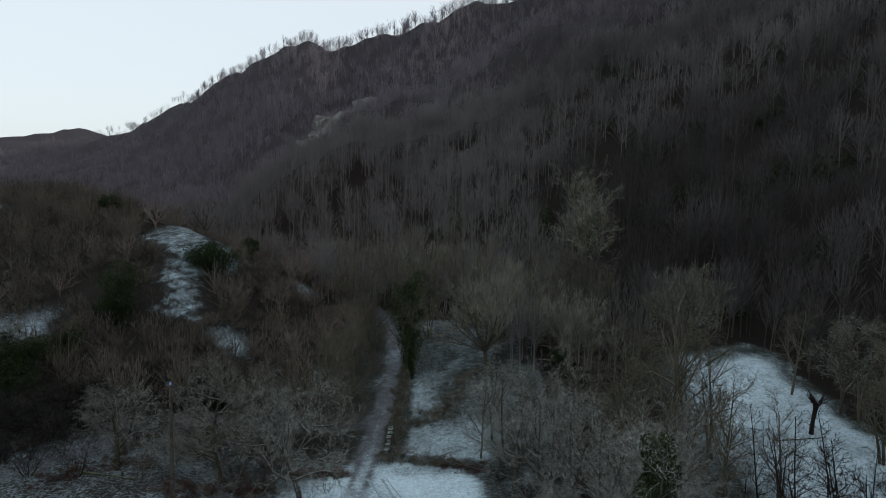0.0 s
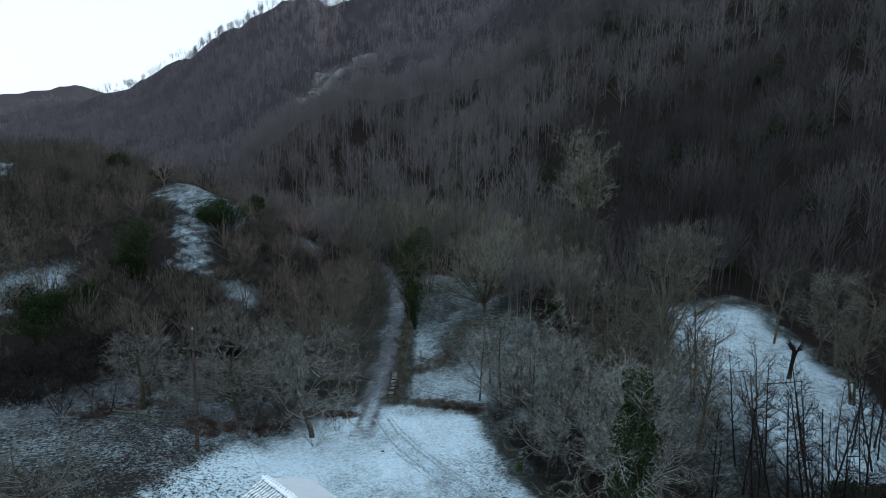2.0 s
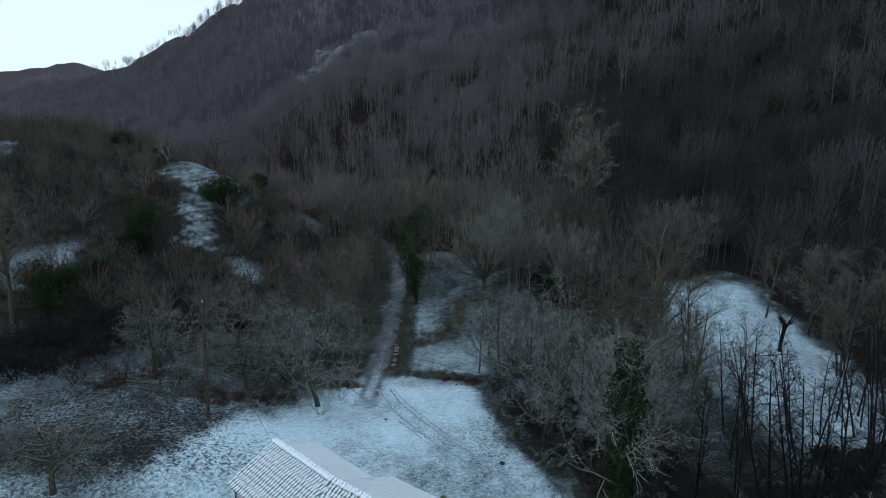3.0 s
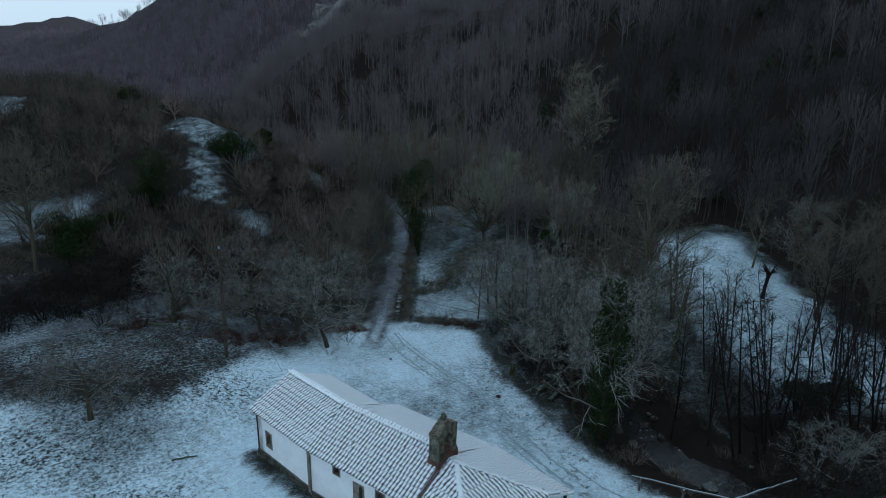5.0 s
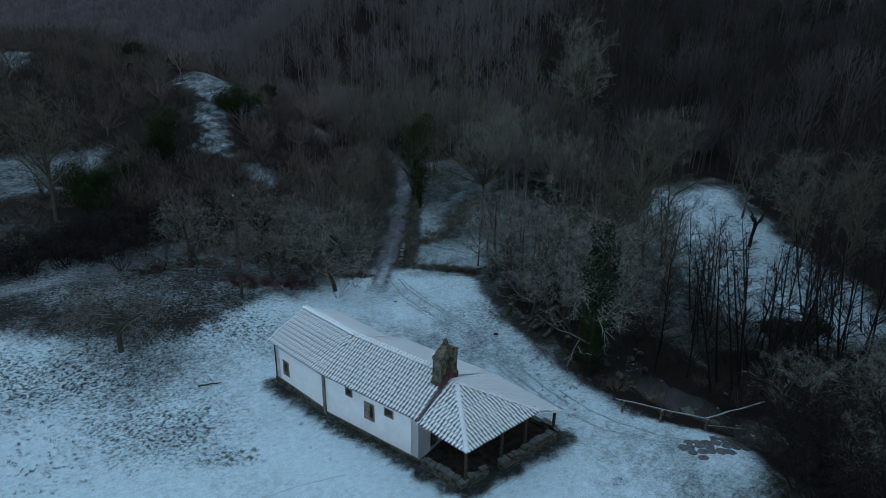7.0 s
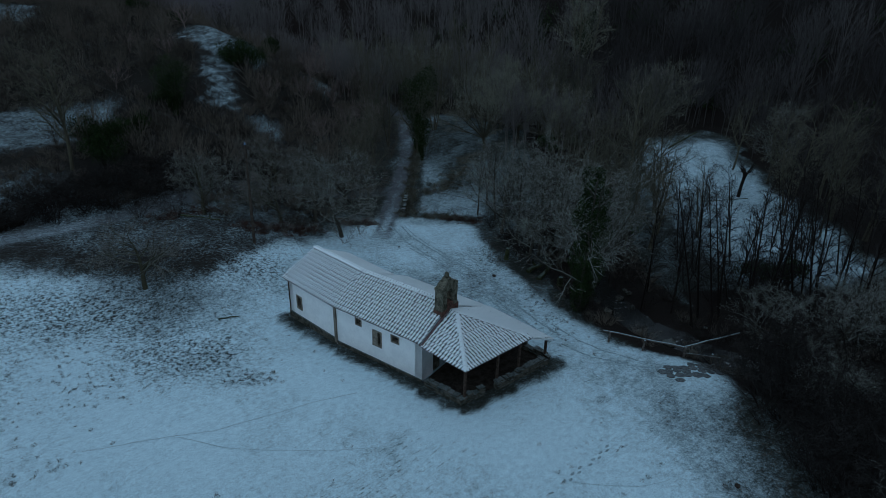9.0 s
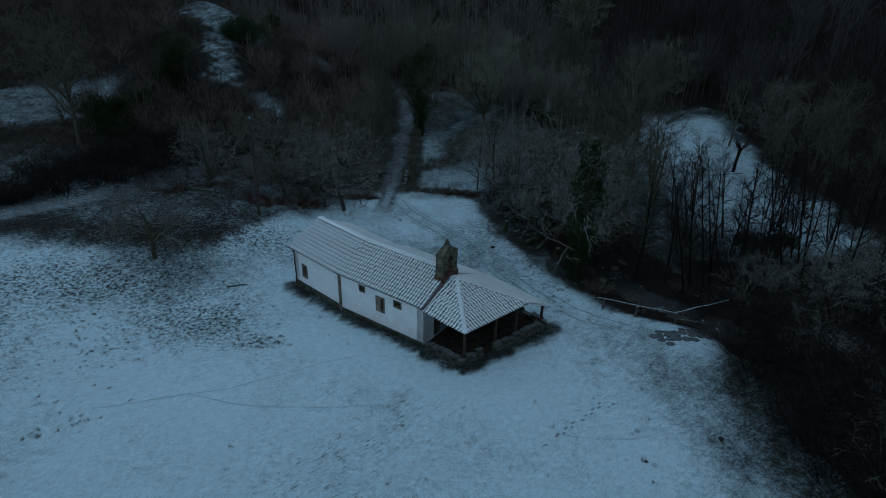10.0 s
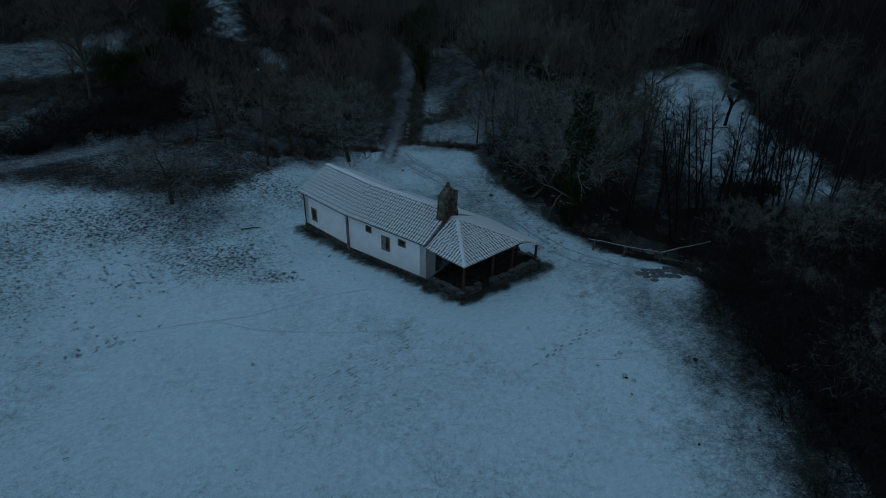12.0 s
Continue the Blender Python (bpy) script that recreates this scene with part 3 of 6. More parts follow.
def poplar(seed, h=25.0):
    """A great tree with three stems, steep limbs and a deep crown of fine shoots."""
    w = Wood(seed)
    w.thin, w.sides = 2, (7, 4, 3, 3)
    for k in range(3):
        a = k * 2.2 + 0.4
        d = Vector((math.cos(a) * 0.20, math.sin(a) * 0.20, 1)).normalized()
        w.branch(Vector((math.cos(a) * 0.4, math.sin(a) * 0.4, -0.4)), d, h * (0.80 - 0.06 * k), h * 0.011, 0,
                 [(15, 42, 0.34, 0.02, 0.06, 0.22), (9, 42, 0.46, 0.06, 0.18, 0.15), (6, 40, 0.52, 0.05, 0.25, 0.15), (4, 36, 0.55, 0.03, 0.25, 0.1)])
    return w


def shrub(seed, h=5.0, stems=7):
    w = Wood(seed)
    w.thin, w.sides = 2, (4, 3, 3, 3)
    for k in range(stems):
        a = math.tau * (k + w.r.random()) / stems
        d = Vector((math.cos(a) * w.r.uniform(0.3, 1.0), math.sin(a) * w.r.uniform(0.3, 1.0), 1)).normalized()
        w.branch(Vector((math.cos(a) * 0.2, math.sin(a) * 0.2, -0.2)), d, h * w.r.uniform(0.7, 1.0), h * 0.008, 0,
                 [(5, 46, 0.55, 0.0, 0.18, 0.2), (4, 48, 0.55, 0.03, 0.30, 0.15), (3, 46, 0.55, 0.03, 0.36, 0.15), (2, 42, 0.5, 0.02, 0.3, 0.1)])
    return w


TEMPLATES = {}


def template(kind, maker, count, **more):
    TEMPLATES[kind] = [maker(100 * len(TEMPLATES) + i, **more).meshes(kind) for i in range(count)]


template("spreading", spreading, 4)
template("upright", upright, 4)
template("fan", fan, 3)
template("shrub", shrub, 4)
TEMPLATES["pale fan"] = [dome(450 + i, stems=18, wide=0.50, more=1).meshes("fan", M_BROWN_TWIG, M_PALE_TWIG) for i in range(2)]
TEMPLATES["tall"] = [poplar(480).meshes("tall", M_BROWN_TWIG, M_PALE_TWIG)]
TEMPLATES["rusty fan"] = [dome(455 + i, stems=9).meshes("fan", M_RUST_TWIG, M_RUST_TWIG) for i in range(2)]
TEMPLATES["brown upright"] = [upright(490 + i).meshes("upright", M_BROWN_TWIG, M_BROWN_TWIG) for i in range(4)]
TEMPLATES["brown fan"] = [fan(495 + i).meshes("fan", M_BROWN_TWIG, M_BROWN_TWIG) for i in range(2)]
TEMPLATES["brown spreading"] = [spreading(440 + i).meshes("spreading", M_OLD_BARK, M_OLD_TWIG) for i in range(3)]
TEMPLATES["brown shrub"] = [shrub(405 + i).meshes("shrub", M_SCRUB, M_SCRUB) for i in range(3)]
TEMPLATES["slender"] = [slender(470 + i).meshes("slender", M_DARK_TWIG, M_DARK_TWIG) for i in range(4)]
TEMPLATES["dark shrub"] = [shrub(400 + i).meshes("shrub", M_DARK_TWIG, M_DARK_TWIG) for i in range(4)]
NOMINAL = {"spreading": 8.0, "upright": 13.0, "slender": 11.0, "fan": 14.0, "tall": 25.0, "shrub": 5.0}
LABELS = {
    "spreading": ("bare spreading tree with frosted twigs on rough grass", "tree", "bare spreading trees"),
    "upright": ("tall bare tree with upswept grey branches", "tree", "tall bare trees"),
    "slender": ("slender dark alder with short bare side branches", "tree", "alders by the stream"),
    "fan": ("broad bare willow with many upright grey stems", "tree", "bare willows"),
    "tall": ("great pale tree at the foot of the wooded slope", "tree", "tall bare trees"),
    "shrub": ("leafless frosted shrub with tangled grey twigs", "shrub", "leafless shrubs"),
}
tree_count = 0


def leaves(seed, count, shape, size):
    """Small folded leaves, thrown by shape(random) into places."""
    r = random.Random(seed)
    v, f = [], []
    for _ in range(count):
        p = Vector(shape(r))
        a = Vector((r.uniform(-1, 1), r.uniform(-1, 1), r.uniform(-1, 1))).normalized()
        b = a.cross(Vector((r.uniform(-1, 1), r.uniform(-1, 1), r.uniform(-1, 1)))).normalized()
        s, n = size * r.uniform(0.6, 1.4), len(v)
        v += [p - a * s, p + b * s * 0.6, p + a * s, p - b * s * 0.6 + a.cross(b) * s * 0.4]
        f += [(n, n + 1, n + 2), (n, n + 2, n + 3)]
    return tri_mesh("ivy", np.array([tuple(a) for a in v]), np.array(f), [M_IVY])


def sleeve(height_m, radius, seed):
    """Ivy round a trunk, thick in some places and thin in others."""
    def shape(r):
        z = r.random() ** 0.9 * height_m
        k = radius * (0.5 + 0.5 * abs(math.sin(z * 0.9 + seed))) * (0.3 + 0.7 * math.sin(math.pi * (0.08 + 0.78 * z / height_m)))
        a, q = r.uniform(0, math.tau), r.random() ** 0.5
        return (math.cos(a) * k * q, math.sin(a) * k * q, z)
    return shape


def brush(height_m, radius, seed):
    """Ivy that fills a whole crown: narrow at the foot, broad and ragged towards the top."""
    lobes = [(math.cos(seed + 2.1 * i) * radius * 0.45, math.sin(seed + 2.1 * i) * radius * 0.45, 0.80 + 0.07 * i) for i in range(3)]

    def shape(r):
        ox, oy, top = lobes[r.randrange(3)]
        f = r.random() ** 0.75
        k = radius * 0.62 * (0.12 + 0.88 * f) * math.sqrt(max(0.05, 1 - max(0.0, (f - 0.7) / 0.3) ** 2))
        a, q = r.uniform(0, math.tau), r.random() ** 0.5
        return (ox * f + math.cos(a) * k * q, oy * f + math.sin(a) * k * q, f * height_m * top + r.gauss(0, 0.25))
    return shape


def tree(kind, x, y, h, seed=None, ivy=None, label="", sink=0.0, dark=False, pale=False, rusty=False, brown=False):
    """One tree or shrub at its place; ivy: (height, radius, leaves)."""
    global tree_count
    tree_count += 1
    seed = tree_count if seed is None else seed
    r = random.Random(seed * 7 + 1)
    name = "shrub" if kind == "shrub" else "tree"
    text, category, group = LABELS[kind]
    lean = (r.uniform(-3, 3), r.uniform(-9, -3)) if kind == "slender" else (r.uniform(-2, 2), r.uniform(-2, 2))
    ob = thing(name, pose(x, y, height(x, y) - sink, *lean, 0) @ pose(0, 0, 0, 0, 0, r.uniform(0, 360)), label or text, category, group)
    k = h / NOMINAL[kind]
    ob.scale = (k, k, k)
    forms = TEMPLATES[("dark " if dark else "pale " if pale else "rusty " if rusty else "brown " if brown else "") + kind]
    limbs, twigs = forms[seed % len(forms)]
    child("trunk", limbs, ob)
    child("crown", twigs, ob)
    if ivy:
        tall, radius, count = ivy
        child("ivy", leaves(seed, count, (sleeve if radius < 1.6 else brush)(tall / k, radius / k, seed), 0.085 / k), ob, "dark green ivy climbing the trunk")
    return ob


# single trees of the yard's edges
for n, (x, y, h) in enumerate([(-3.6, 58.9, 1.5), (-1.2, 58.4, 1.1), (1.4, 58.2, 1.6), (2.8, 57.0, 1.3), (-2.4, 60.0, 1.0)]):
    tree("shrub", x, y, h, 580 + n, brown=True, label="low leafless bramble shrub at the yard's edge")
for n, (x, y, h) in enumerate([(-9.6, 60.5, 3.6), (-10.8, 63.0, 4.4), (-9.4, 66.5, 3.4), (-11.5, 68.5, 4.6), (-9.2, 71.5, 3.8), (-10.6, 74.5, 4.4), (-8.8, 78.0, 3.6), (-12.0, 80.5, 4.8), (-13.6, 61.0, 4.0), (-14.5, 66.0, 4.6), (-9.0, 88.0, 4.0), (-11.6, 87.0, 4.8)]):
    tree("shrub", x, y, h, 560 + n, brown=True, label="leafless brown shrub beside the track")
tree("spreading", -26.2, 31.5, 8.2, 1, label="gnarled bare orchard tree with a mossy trunk", brown=True)
tree("spreading", -27.2, 48.6, 9.0, 2, brown=True)
tree("spreading", -11.7, 48.4, 9.5, 3, label="leaning bare tree with a mossy foot at the yard's edge")
tree("spreading", -15.5, 52.5, 9.0, 5)
tree("spreading", -19.0, 50.0, 8.5, 6, brown=True)
tree("spreading", -21.5, 55.0, 9.0, 7, brown=True)
tree("spreading", -13.0, 58.5, 9.5, 8)
tree("upright", -10.5, 64.0, 10.0, 9, brown=True)
tree("spreading", -17.5, 63.0, 9.0, 10, brown=True)
tree("spreading", -22.5, 62.5, 9.5, 11, brown=True)
tree("upright", -13.5, 70.0, 10.5, 12, brown=True)
tree("upright", -11.0, 76.0, 11.0, 13, brown=True)
tree("upright", -9.5, 84.0, 12.0, 14, brown=True)
tree("spreading", -28.0, 51.5, 7.5, 15)
tree("upright", -47.0, 58.0, 17.0, 16, label="tall slim bare tree on the lane's bank", brown=True)
tree("upright", -40.0, 74.5, 9.5, 17, ivy=(9.0, 3.6, 7000), label="ivy-covered tree, dark green on the bank", brown=True)
tree("upright", -4.4, 80.0, 14.5, 18, ivy=(14.0, 4.0, 15000), label="ivy-clad tree, dark green beside the track", brown=True)
tree("upright", -3.6, 76.5, 9.0, 19, ivy=(8.0, 1.8, 3000), label="ivy-clad tree, dark green beside the track", brown=True)
# the broad trees beyond the yard
for n, (x, y, h) in enumerate([(6.3, 79, 14.5), (12, 82, 14.5), (17, 78, 13), (9.5, 88, 15), (20.5, 88, 13), (16, 84, 15), (-2, 92, 15), (4, 96, 16), (-14, 98, 14), (-7, 104, 15)]):
    tree("fan", x, y, h, 30 + n, pale=n < 4, brown=n >= 4, label="broad willow, its many bare stems pale brown" if n < 4 else "")
for n, (x, y, h) in enumerate([(-24, 111, 9), (-19.5, 107, 8.5), (-29, 117, 9), (-15, 112, 9.5), (-33, 124, 9), (-46, 97, 5.5), (-21, 98, 6), (-52, 88, 5), (-25, 92, 6.5), (-17, 88, 7), (-29, 84, 5.5), (-13, 94, 8), (-20, 80, 6), (-26, 103, 7), (-44, 84, 5), (-50, 78, 5)]):
    tree("fan", x, y, h, 620 + n, rusty=True, label="round leafless bush with dense reddish-brown twigs")
for n, (x, y, h) in enumerate([(-24, 128, 14), (-11, 118, 13), (-3, 112, 14), (33, 80, 12), (13, 101, 12)]):
    tree("fan", x, y, h, 640 + n, pale=True, label="round-topped bare tree with fine pale twigs")
for n, (x, y, h) in enumerate([(-76, 109, 5), (-71, 107, 4), (-66, 110, 5.5), (-61, 107, 4.5), (-56, 108, 5), (-52, 109, 3.5), (-48, 105, 3), (-69, 100, 5), (-58, 99, 4.5), (-31, 104, 3), (-27, 99, 3.5)]):
    tree("shrub", x, y, h, 660 + n, label="leafless brown bush on the hill's crest", brown=True)
# grey frosted trees between the yard and the stream
for n, (kind, x, y, h) in enumerate([
        ("upright", 8.2, 46.5, 12), ("upright", 10.6, 44.2, 12.5), ("upright", 9.6, 49.5, 12), ("spreading", 7.0, 52.0, 9.5), ("upright", 12.6, 47.5, 11.5),
        ("upright", 12.0, 41.0, 12), ("upright", 6.6, 56.5, 11), ("upright", 11.5, 54.0, 12.5), ("spreading", 9.0, 42.0, 7.5), ("upright", 14.6, 43.5, 12.0),
        ("upright", 13.8, 36.2, 13.0), ("fan", 18.8, 46.0, 11.0), ("upright", 17.0, 39.0, 11.0)]):
    tree(kind, x, y, h, 50 + n, ivy=(7.5, 0.7, 500) if n in (4, 10) else None)
for n, (x, y, h) in enumerate([(4.4, 58.8, 9.0), (5.8, 62.5, 10.0), (8.2, 59.5, 10.5)]):
    tree("upright", x, y, h, 66 + n)
tree("upright", 12.0, 31.2, 15.0, 70, ivy=(13.0, 1.5, 9000), label="tall tree wrapped in ivy on the stream bank")
tree("upright", 13.4, 33.8, 14.0, 71, ivy=(11.0, 1.4, 6000), label="tall tree wrapped in ivy on the stream bank")
tree("upright", 22.2, 53.6, 20.0, 72, label="tall mossy tree at the edge of the snowy meadow", ivy=(8, 0.5, 300), brown=True)
tree("upright", 24.5, 57.0, 16.0, 73, brown=True)
tree("upright", 19.5, 56.5, 16.0, 74, brown=True)
tree("upright", 43.0, 62.0, 12.0, 75)
tree("tall", 25.5, 104.0, 25.0, 76, label="great pale tree at the foot of the wooded slope", ivy=(15, 2.6, 6000))
tree("upright", 21.5, 84.0, 14.0, 77, ivy=(10, 1.6, 1200), brown=True)
# alders along the stream
r_ = random.Random(5)
for n, (x, y, h) in enumerate([(21.6, 29.6, 12.5), (22.4, 30.6, 13), (23.2, 29.4, 12.5), (24.0, 30.2, 12), (24.6, 31.6, 12), (20.4, 31.6, 10), (27.0, 31.0, 12.5), (28.6, 30.0, 12.5),
                               (29.8, 32.0, 12), (31.2, 29.0, 13), (32.8, 31.4, 12), (34.5, 28.5, 12.5), (18.4, 33.6, 9), (26.0, 27.6, 9), (19.6, 36.0, 9.5), (21.8, 34.6, 9), (36.0, 33, 12)]):
    tree("slender", x, y, h, 90 + n)
# shrubs: the dark tangle on the stream's banks and beyond the meadow's corner
for n in range(46):
    f = r_.random()
    x, y = 21.5 + 20 * r_.random(), 4 + 22 * r_.random()
    edge = np.interp(y, [4, 7, 15, 19, 21, 26], [23, 22.2, 21.0, 21.6, 24.0, 24.5])
    tree("shrub", float(edge) + 0.3 + 15 * f * f, y, r_.uniform(3.2, 6.0), 120 + n, dark=True, label= "dark leafless shrub in the tangle by the stream")
for n in range(26):
    y = r_.uniform(26, 58)
    x = float(np.interp(y, [26, 30, 38, 46, 58], [21, 16.5, 13.5, 12.5, 11])) + r_.gauss(0.8, 1.8)
    tree("shrub", x, y, r_.uniform(2.2, 4.2), 180 + n, dark=True, label="dark leafless shrub in the tangle by the stream")
for n in range(22):
    tree("shrub", r_.uniform(17, 40), r_.uniform(31, 40), r_.uniform(2.0, 4.0), 220 + n, dark=True, label="dark leafless shrub in the tangle by the stream")
for n in range(24):
    y = r_.uniform(29, 56)
    x = float(np.interp(y, [29, 36, 43, 53, 56], [12.6, 10.2, 7.8, 5.6, 5.0])) + r_.uniform(0.2, 1.6)
    tree("shrub", x, y, r_.uniform(1.4, 2.8), 320 + n, dark=True, label="dark leafless shrub on the yard's bank")
for n in range(26):
    tree("slender", r_.uniform(23, 42), r_.uniform(28, 41), r_.uniform(7, 12.5), 350 + n)
for n in range(30):
    x = r_.uniform(-42, -9)
    tree("shrub", x, r_.uniform(46, 58) + max(0.0, (-x - 30)) * 0.15, r_.uniform(2.0, 4.5), 260 + n, dark=x < -27, brown=x >= -27 and n % 2 == 0,
         label="dark leafless shrub on the lane's bank" if x < -27 else "leafless brown shrub on rough grass" if n % 2 == 0 else "")


for n, (x, y, h) in enumerate([(26.6, 25.6, 7.6), (29.6, 23.4, 7.6), (26.0, 17.5, 5.8), (33.4, 25.0, 8.0), (27.5, 9.5, 5.2), (36.5, 28.5, 8.0)]):
    tree("spreading", x, y, h, 420 + n, sink=h * 0.16, label="wide low tree with frosted twigs hanging over the stream")
for n, (x, y, h) in enumerate([(18.5, 50.5, 12), (20.5, 47.5, 11), (23.0, 46.5, 10.5), (25.0, 50.0, 11), (26.5, 55.5, 12), (18.0, 60.0, 13), (22.0, 64.5, 13), (16.0, 66.0, 12), (28.5, 47.0, 9)]):
    tree("upright", x, y, h, 430 + n, brown=True)

for n in range(30):
    y = r_.uniform(-2, 23)
    x = float(np.interp(y, [-2, 7, 15, 23], [26.5, 24.2, 23.0, 25.5])) + abs(r_.gauss(0, 4.5))
    tree("shrub", x, y, r_.uniform(2.2, 4.4), 700 + n, dark=n % 3 > 0, label="dark leafless shrub on the stream's steep bank" if n % 3 > 0 else "frosted leafless shrub on the stream's steep bank")

for n in range(16):
    tree("slender", r_.uniform(24, 41), r_.uniform(37, 46), r_.uniform(7, 11.5), 740 + n)

for n, (x, y, h) in enumerate([(40.5, 52.0, 11), (43.0, 55.5, 12), (45.5, 51.0, 12), (42.0, 47.0, 10), (46.5, 46.5, 11), (44.0, 60.5, 12), (47.5, 57.5, 13), (40.0, 66.0, 11)]):
    tree("upright", x, y, h, 770 + n, brown=True, label="bare brown tree at the snowy meadow's edge")

# pollarded willow in the meadow
pollard = thing("pollard_tree", (37.6, 58.2, height(37.6, 58.2)), "pollarded tree with a thick dark trunk and short shoots", "tree")
pw = Wood(600)
pw.tube([Vector((0, 0, -0.4)), Vector((0.05, 0, 1.2)), Vector((0.2, 0, 2.6)), Vector((0.25, 0, 3.2))], [0.26, 0.19, 0.21, 0.34], 8)
for k in range(26):
    a = pw.r.uniform(0, math.tau)
    d = Vector((math.cos(a) * 0.9, math.sin(a) * 0.9, pw.r.uniform(0.2, 1.2))).normalized()
    pw.branch(Vector((0.25, 0, 3.1)) + d * 0.3, d, pw.r.uniform(0.7, 1.6), 0.05, 0, [(2, 35, 0.5, 0.1, 0.15, 0.3), (2, 35, 0.5, 0.1, 0.2, 0.2)])
for k, pm in enumerate(pw.meshes("pollard", M_DARK_TWIG, M_DARK_TWIG)):
    child(("trunk", "crown")[k], pm, pollard)


# ---- the woods on the slopes: far too many trees to count ----
def bristle(seed, h, limbs, twigs, spread_out, low, fine=0.0068):
    """A light far tree as arrays: a thin trunk, upswept limbs and a rounded crown of fine shoots."""
    w = Wood(seed)
    r = w.r
    lean = Vector((r.uniform(-0.06, 0.06), r.uniform(-0.06, 0.06), 1))
    w.tube([Vector((0, 0, -0.6)), lean * h * 0.5, lean * h * 0.92], [h * 0.010, h * 0.006, 0.01], 3)
    middle = lean * h * (low + 0.16)
    tips = []
    for k in range(limbs):
        a, u = k * 2.4 + r.uniform(-0.4, 0.4), ((k + 0.5) / limbs) ** 0.55
        tip = middle + Vector((math.cos(a) * u * spread_out, math.sin(a) * u * spread_out, (0.84 - low) * math.sqrt(1.02 - u * u) * 0.9)) * h * r.uniform(0.72, 1.0)
        p = lean * h * (low + (0.55 - low) * r.random() * (1 - 0.6 * u))
        w.sliver(p, tip, h * fine * 1.1)
        tips.append((p, tip))
    for k in range(twigs):
        p, tip = tips[k % limbs]
        q = p.lerp(tip, r.uniform(0.45, 1.0))
        d = ((q - middle).normalized() * 0.8 + Vector((r.uniform(-0.55, 0.55), r.uniform(-0.55, 0.55), r.uniform(0.0, 0.75)))).normalized()
        w.sliver(q, q + d * h * r.uniform(0.07, 0.17), h * fine * 0.9)
    return np.array([tuple(a) for a in w.v]), np.array(w.f), np.array(w.s)


def scatter(name, forms, places, scales, tints, mats, label, category):
    """One mesh of many small plants; each has its form, place, turn, size and tint."""
    rs = np.random.RandomState(len(places))
    vs, fs, ss, ts, n = [], [], [], [], 0
    pick = rs.randint(0, len(forms), len(places))
    turn = rs.uniform(0, math.tau, len(places))
    for i, (fv, ff, fsl) in enumerate(forms):
        idx = np.nonzero(pick == i)[0]
        if not len(idx):
            continue
        c, s = np.cos(turn[idx])[:, None], np.sin(turn[idx])[:, None]
        k = scales[idx][:, None]
        x = (fv[None, :, 0] * c - fv[None, :, 1] * s) * k + places[idx, 0][:, None]
        y = (fv[None, :, 0] * s + fv[None, :, 1] * c) * k + places[idx, 1][:, None]
        z = fv[None, :, 2] * k + places[idx, 2][:, None]
        vs.append(np.stack([x, y, z], 2).reshape(-1, 3))
        fs.append((ff[None] + (np.arange(len(idx)) * len(fv))[:, None, None]).reshape(-1, 3) + n)
        ss.append(np.tile(fsl, len(idx)))
        ts.append(np.repeat(tints[idx], len(fv)))
        n += len(idx) * len(fv)
    me = tri_mesh(name, np.concatenate(vs), np.concatenate(fs), mats, np.concatenate(ss), np.concatenate(ts))
    return tagged(new(name, me), label, category, kind="stuff")


def sow(seed, count, low, high, az_low, az_high, want):
    """Places thrown evenly over a ring sector of the land, kept where want says so."""
    rs = np.random.RandomState(seed)
    d = np.sqrt(rs.uniform(low * low, high * high, count))
    a = np.radians(rs.uniform(az_low, az_high, count))
    x, y = d * np.sin(a), d * np.cos(a)
    keep = want(x, y)
    x, y = x[keep], y[keep]
    return np.stack([x, y, land(x, y)], 1), rs


